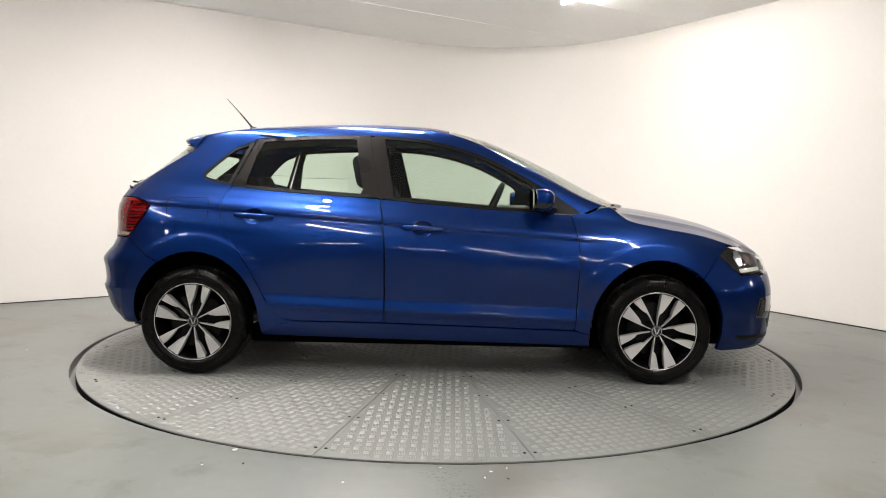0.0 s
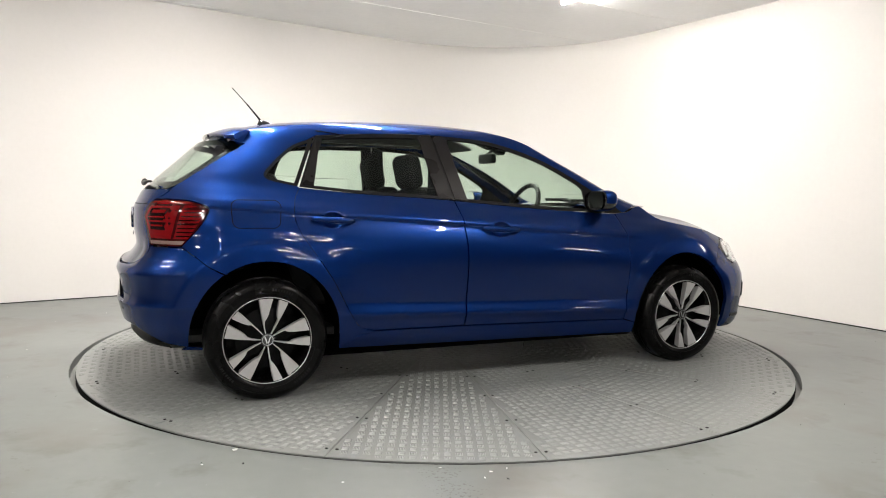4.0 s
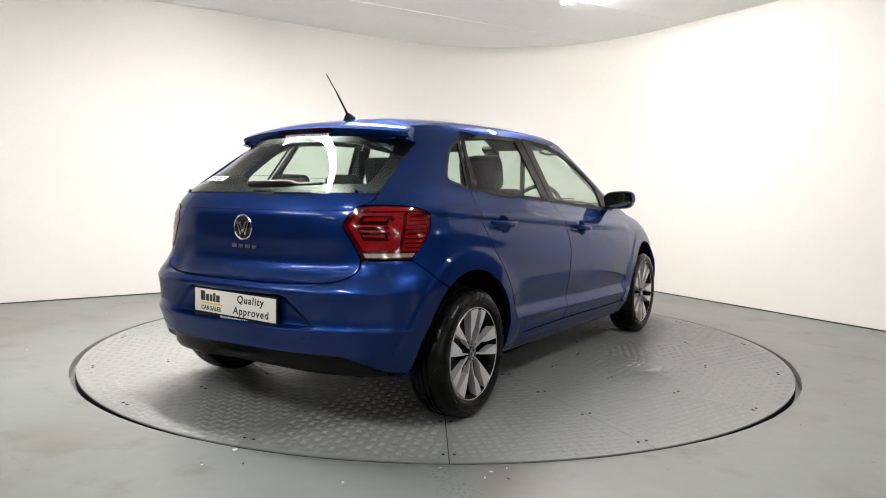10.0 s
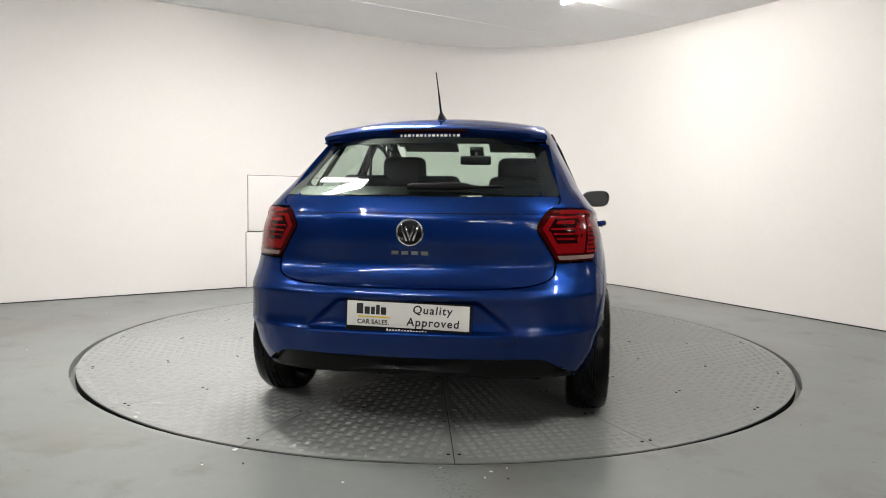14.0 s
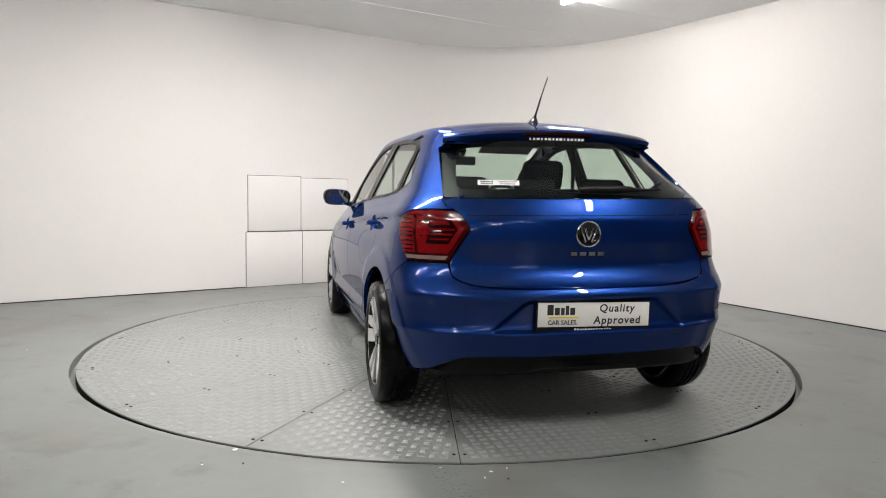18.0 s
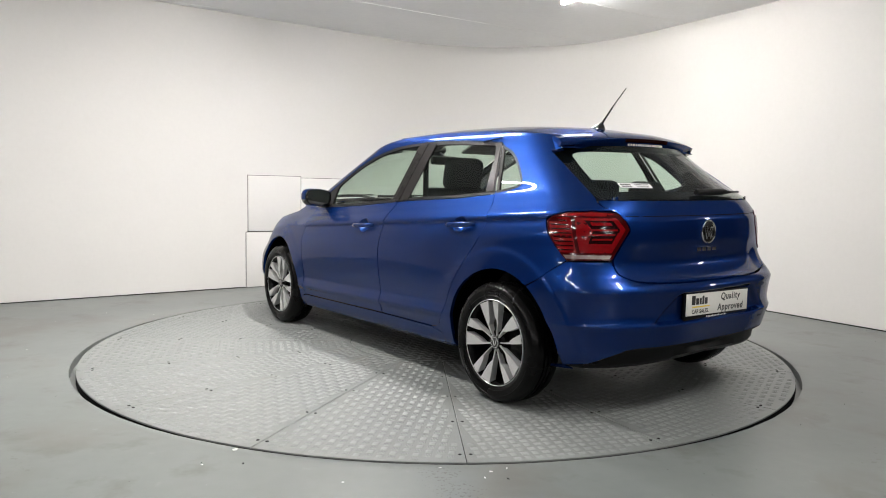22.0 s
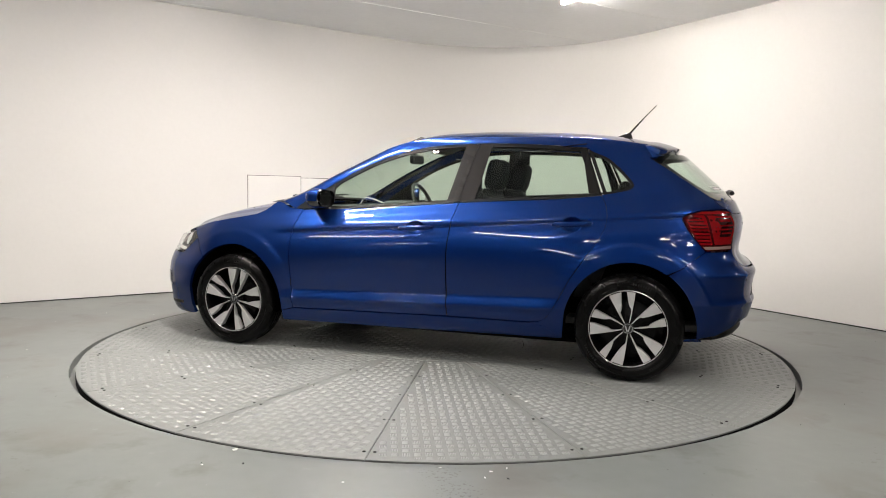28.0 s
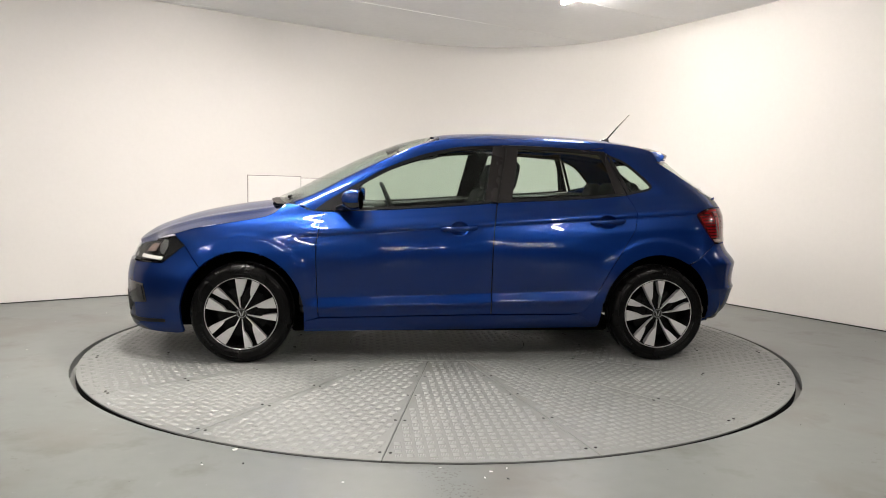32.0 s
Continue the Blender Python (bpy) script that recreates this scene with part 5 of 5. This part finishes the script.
def rear_fittings():
    m0 = Matrix(((0, 0, -1, 0), (-1, 0, 0, 0), (0, 1, 0, 0), (0, 0, 0, 1)))   # text that faces backwards
    tilt = Matrix.Rotation(LEAN, 4, "X")
    # registration board
    zc, xb = .516, -1.944
    board = part("number_board", box(.014, .532, .140, (xb, 0, zc), .004, tilt), BLACK, bumper, "black plate holder")
    part("plate", box(.004, .516, .104, (xb - .0085, 0, zc + .012), .001, tilt), PLATEWHITE, bumper, "white dealer plate")
    x1 = xb - .0112
    text("Quality", .047, PRINT, bumper, tilt @ Matrix.Translation((x1, -.103, zc + .038)) @ m0, 1.18, .10)
    text("Approved", .047, PRINT, bumper, tilt @ Matrix.Translation((x1, -.106, zc - .014)) @ m0, 1.18, .10)
    text("CAR SALES.", .027, PRINT, bumper, tilt @ Matrix.Translation((x1, .146, zc - .022)) @ m0, 1.0)
    for k in range(5):
        tall = (.044, .031, .031, .040, .031)[k]
        part("print_bar", box(.0008, (.028, .022, .016, .015, .022)[k], tall, (x1, (.203, .172, .147, .126, .102)[k], zc + .011 + tall / 2), 0, tilt), PRINT, bumper)
    part("print_stripe", box(.0008, .140, .006, (x1, .142, zc + .0005), 0, tilt), YELLOW, bumper, "yellow printed stripe")
    for k in range(14):
        part("print_bar", box(.0008, .0075, .012 if k % 4 else .016, (xb - .0076, .085 - .0125 * k, zc - .055), 0, tilt), WHITEPRINT, bumper)
    # round badge and the model badge
    zb, yb = .868, .003
    disc_ = lathe([(.0575, 0), (.0575, .007), (.054, .010), (.050, .008), (.046, .006), (.001, .008)], 48)
    turn = Matrix.Translation((-1.8825, yb, zb)) @ Matrix.Rotation(math.pi / 2, 4, "Z")
    disc_.transform(turn)
    badge = part("badge", disc_, GLOSSBLACK, gate, "round black and chrome badge")
    rim = lathe([(.0585, .002), (.0590, .009), (.0550, .0125), (.0510, .0095), (.050, .006)], 48)
    rim.transform(turn)
    part("badge_ring", rim, CHROME, gate, "chrome badge ring")
    for yy, a, h in ((.026, -20, .072), (.009, -20, .052), (-.009, 20, .052), (-.026, 20, .072)):
        b = box(.004, .0085, h, (0, 0, 0), .0012)
        b.transform(Matrix.Translation((-1.892, yb + yy, zb)) @ Matrix.Rotation(radians(a), 4, "X"))
        part("badge_bar", b, CHROME, gate)
    for k in range(4):
        y = .0635 - .0423 * k
        outer = extrude([(-.015, -.008), (.015, -.008), (.015, .008), (-.015, .008)], 0, .004, .001)
        outer.transform(Matrix.Translation((-1.8815, y + .003, .783)) @ m0)
        part("model_badge", outer, CHROME, gate, "small chrome badge bar")
    # rear wiper
    wip = []
    for i in range(14):
        u = i / 13
        y = .028 - .405 * u
        r = .017 * (1 - .62 * step(.55, .75, u)) * (.75 + .25 * step(0, .08, u))
        z = 1.052 + .006 * u - (.004 if u > .65 else 0)
        s = turn_of_y(abs(y), z)
        x = rear_at(s, z)[0]
        wip.append([(x - .020 + .014 * math.cos(a), y, z + .008 + r * math.sin(a)) for a in [2 * math.pi * j / 10 for j in range(10)]])
    bm = loft(wip, close=True)
    bmesh.ops.holes_fill(bm, edges=[e for e in bm.edges if len(e.link_faces) == 1], sides=0)
    bmesh.ops.recalc_face_normals(bm, faces=bm.faces[:])
    part("rear_wiper", bm, BLACK, gate, "black rear wiper at rest", angle=60)
    # sticker inside the glass
    def on_glass(y, z, off):
        q = rear_glass(0)(turn_of_y(abs(y), z), z)
        return Vector((q.x + off, math.copysign(q.y, y), z))
    a, b, c = on_glass(.455, 1.072, .012), on_glass(.275, 1.072, .012), on_glass(.455, 1.102, .012)
    ux = (b - a).normalized()
    uy = (c - a - ux * (c - a).dot(ux)).normalized()
    uz = ux.cross(uy)
    m = Matrix(((ux.x, uy.x, uz.x, (a.x + b.x) / 2), (ux.y, uy.y, uz.y, (a.y + b.y) / 2), (ux.z, uy.z, uz.z, a.z + .018), (0, 0, 0, 1)))
    m = Matrix.Translation((0, 0, -LEAN * .36)) @ m
    stick = part("window_sticker", extrude([(-.092, -.019), (.092, -.019), (.092, .019), (-.092, .019)], -.0008, 0), WHITEPRINT, gate, "white dealer sticker inside the glass")
    stick.data.transform(m)
    text("Dublin, Cork", .015, PRINT, gate, m @ Matrix.Translation((.040, .008, .0006)), 1.0)
    text("& Limerick", .015, PRINT, gate, m @ Matrix.Translation((.040, -.009, .0006)), 1.0)
    for k in range(5):
        b_ = box(.009, .013, .0006, (-.076 + .012 * k, .006, .0006))
        b_.transform(m)
        part("print_bar", b_, PRINT, gate)
    b_ = box(.056, .005, .0006, (-.052, -.011, .0006))
    b_.transform(m)
    part("print_bar", b_, PRINT, gate)


rear_fittings()

# ---- the turntable's plates ----
SEAM0 = 11.7


def deck():
    part("bearing_pit", extrude([((DISC_R - .01) * math.cos(2 * math.pi * i / 96), (DISC_R - .01) * math.sin(2 * math.pi * i / 96)) for i in range(96)], -.045, -.006), GAP, turntable, "dark frame under the plates")
    r0, r1 = .60, DISC_R - .010
    g = .0022

    def lugs(bm, inside, extent):
        pitch = .046
        n = int(extent / pitch) + 1
        for i in range(-n, n + 1):
            for j in range(-n, n + 1):
                cx, cy = i * pitch, j * pitch
                if not inside(cx, cy):
                    continue
                across = (i + j) % 2
                for k in (-2, -1, 0, 1, 2):
                    lx, ly = (.0150, .0026) if across else (.0026, .0150)
                    ox, oy = (0, k * .0063) if across else (k * .0063, 0)
                    z1 = .0024
                    x, y = cx + ox, cy + oy
                    low = [bm.verts.new((x + a * lx, y + b * ly, 0)) for a, b in ((-1, -1), (1, -1), (1, 1), (-1, 1))]
                    top = [bm.verts.new((x + a * lx * .72, y + b * ly * .5, z1)) for a, b in ((-1, -1), (1, -1), (1, 1), (-1, 1))]
                    bm.faces.new(top).material_index = 1
                    for q in range(4):
                        bm.faces.new((low[q], low[(q + 1) % 4], top[(q + 1) % 4], top[q])).material_index = 1

    half = radians(11.25)
    bm = bmesh.new()
    n = 10
    inn = [(r0 * math.cos(-half + 2 * half * i / n), r0 * math.sin(-half + 2 * half * i / n)) for i in range(n + 1)]
    out = [(r1 * math.cos(-half + 2 * half * i / n), r1 * math.sin(-half + 2 * half * i / n)) for i in range(n + 1)]
    poly = inset(out + inn[::-1], g)
    plate = extrude(poly, -.006, 0)

    def wedge(x, y):
        a, r = math.atan2(y, x), math.hypot(x, y)
        return r0 + .03 < r < r1 - .03 and r * (half - abs(a)) > .028
    lugs(plate, wedge, DISC_R)
    me = None
    for k in range(16):
        if me is None:
            ob = part("deck_plate", plate, PLATE, turntable, "", 15)
            me = ob.data
            me.materials.append(LUG)
        else:
            ob = new("deck_plate", me)
            ob.parent = turntable
        ob.matrix_basis = pose(0, 0, 0, 0, 0, SEAM0 + 11.25 + 22.5 * k)
    screw = bmesh.new()
    bmesh.ops.create_cone(screw, cap_ends=True, segments=10, radius1=.0085, radius2=.007, depth=.004)
    first = None
    for k in range(16):
        a = radians(SEAM0 + 22.5 * k)
        for r in (.98, 1.36, 1.76, 2.165):
            for s in (-1, 1):
                ob = part("screw", screw, GAP, turntable, "dark countersunk screw") if first is None else new("screw", first)
                first = ob.data
                ob.parent = turntable
                ob.matrix_basis = pose(r * math.cos(a) - s * .022 * math.sin(a), r * math.sin(a) + s * .022 * math.cos(a), -.0002)
    hub = extrude([((r0 - g) * math.cos(2 * math.pi * i / 48), (r0 - g) * math.sin(2 * math.pi * i / 48)) for i in range(48)], -.006, 0)
    lugs(hub, lambda x, y: math.hypot(x, y) < r0 - .03, r0)
    part("centre_plate", hub, PLATE, turntable, "", 15).data.materials.append(LUG)


deck()

# ---- fittings of the room ----
A_DIR = Vector((math.cos(TURN), math.sin(TURN)))


def wall_spot(x):
    """The point of the left wall's face at that x."""
    p = LINE[0]
    return p + A_DIR * ((x - p.x) / A_DIR.x)


def wall_panel(x0, x1, z0, z1):
    a, b = wall_spot(x0), wall_spot(x1)
    ln = (b - a).length
    m = pose((a.x + b.x) / 2, (a.y + b.y) / 2, (z0 + z1) / 2, 0, 0, math.degrees(TURN))
    ob = part("wall_panel", box(ln - .006, .014, z1 - z0 - .006, (0, -.005, 0), .003, m), PANELWHITE)
    part("shadow_gap", box(ln + .003, .006, z1 - z0 + .003, (0, -.001, 0), 0, m), GAP, ob, "dark joint round the board")
    tagged(ob, "white painted board fixed flat on the wall", "panel", "boards on the wall")


wall_panel(-1.982, -1.503, .582, 1.165)
wall_panel(-1.503, -1.04, .582, 1.150)
wall_panel(-2.0, -1.488, .0, .577)
wall_panel(-1.488, -1.04, .0, .577)


def ceiling_joint(a, b, w=.012):
    a, b = Vector(a), Vector(b)
    d = b - a
    m = pose((a.x + b.x) / 2, (a.y + b.y) / 2, CEIL - .004, 0, 0, math.degrees(math.atan2(d.y, d.x)))
    return box(d.length, w, .004, (0, 0, .002), .001, m)


tagged(part("trim", join(ceiling_joint((-5.5, -1.19), (1.74, 3.455), .006), ceiling_joint((1.168, 1.647), (2.43, 2.443), .008), ceiling_joint((-6.2, -.2), (-2.1, 2.25), .006)), CEILING), "thin strips over the ceiling joints", "trim", kind="structure")


def chips():
    """Loose flakes of paint and grit on the floor."""
    rng = random.Random(11)
    white, dark = bmesh.new(), bmesh.new()
    spots = [(white, .272, -2.296, .008), (white, .183, -2.390, .007), (dark, .269, -2.397, .011), (dark, -.729, -2.290, .010), (white, -.880, -2.31, .006),
             (white, -.329, -2.451, .006), (white, -.80, -2.150, .016), (white, .21, -2.33, .009), (white, .02, -2.30, .006)]
    for _ in range(100):
        a, r = rng.uniform(0, 2 * math.pi), rng.uniform(2.33, 4.2)
        spots.append((white if rng.random() < .4 else dark, r * math.cos(a), r * math.sin(a), rng.uniform(.0018, .0042)))
    for bm, x, y, r in spots:
        n = rng.randint(4, 6)
        turn, thin = rng.uniform(0, 6), rng.uniform(.3, .9)
        low, top = [], []
        for i in range(n):
            q = r * rng.uniform(.6, 1.2)
            u, v = q * math.cos(2 * math.pi * i / n), thin * q * math.sin(2 * math.pi * i / n)
            px, py = x + u * math.cos(turn) - v * math.sin(turn), y + u * math.sin(turn) + v * math.cos(turn)
            low.append(bm.verts.new((px, py, 0)))
            top.append(bm.verts.new((px, py, .0012)))
        bm.faces.new(top)
        for i in range(n):
            bm.faces.new((low[i], low[(i + 1) % n], top[(i + 1) % n], top[i]))
    tagged(part("paint_flakes", white, WHITEPRINT), "small white paint flakes scattered on the floor", "debris", kind="stuff")
    tagged(part("grit", dark, GAP), "small dark specks of grit on the floor", "debris", kind="stuff")


chips()


def foot_joint():
    line = [p + Vector((0, 0)) for p in LINE]
    return strip(line, .0005, .008, .006, -1)


# dark strip drawn for the gap under the wall; there is no skirting board
tagged(part("wall_foot_strip", foot_joint(), GAP), "thin dark joint along the foot of the wall", "trim", kind="structure")


def motions():
    """The turntable and the car on it go round together."""
    turn = [(0, -1.59), (2, 10.37), (4, 22.15), (6, 33.85), (9, 51.4), (11, 62.97), (13, 74.47), (15, 86.0), (17, 97.54), (19, 109.1), (22, 126.45), (23, 132.2), (25.5, 146.75), (28, 161.3), (30, 173.5), (32, 185.47)]
    seat = pose(CAR_X, CAR_Y, 0)
    walk(turntable, [(t, pose(0, 0, 0, 0, 0, a)) for t, a in turn])
    walk(car, [(t, pose(0, 0, 0, 0, 0, a) @ seat) for t, a in turn])


CAR_X, CAR_Y = -0.0493, -0.2118
motions()
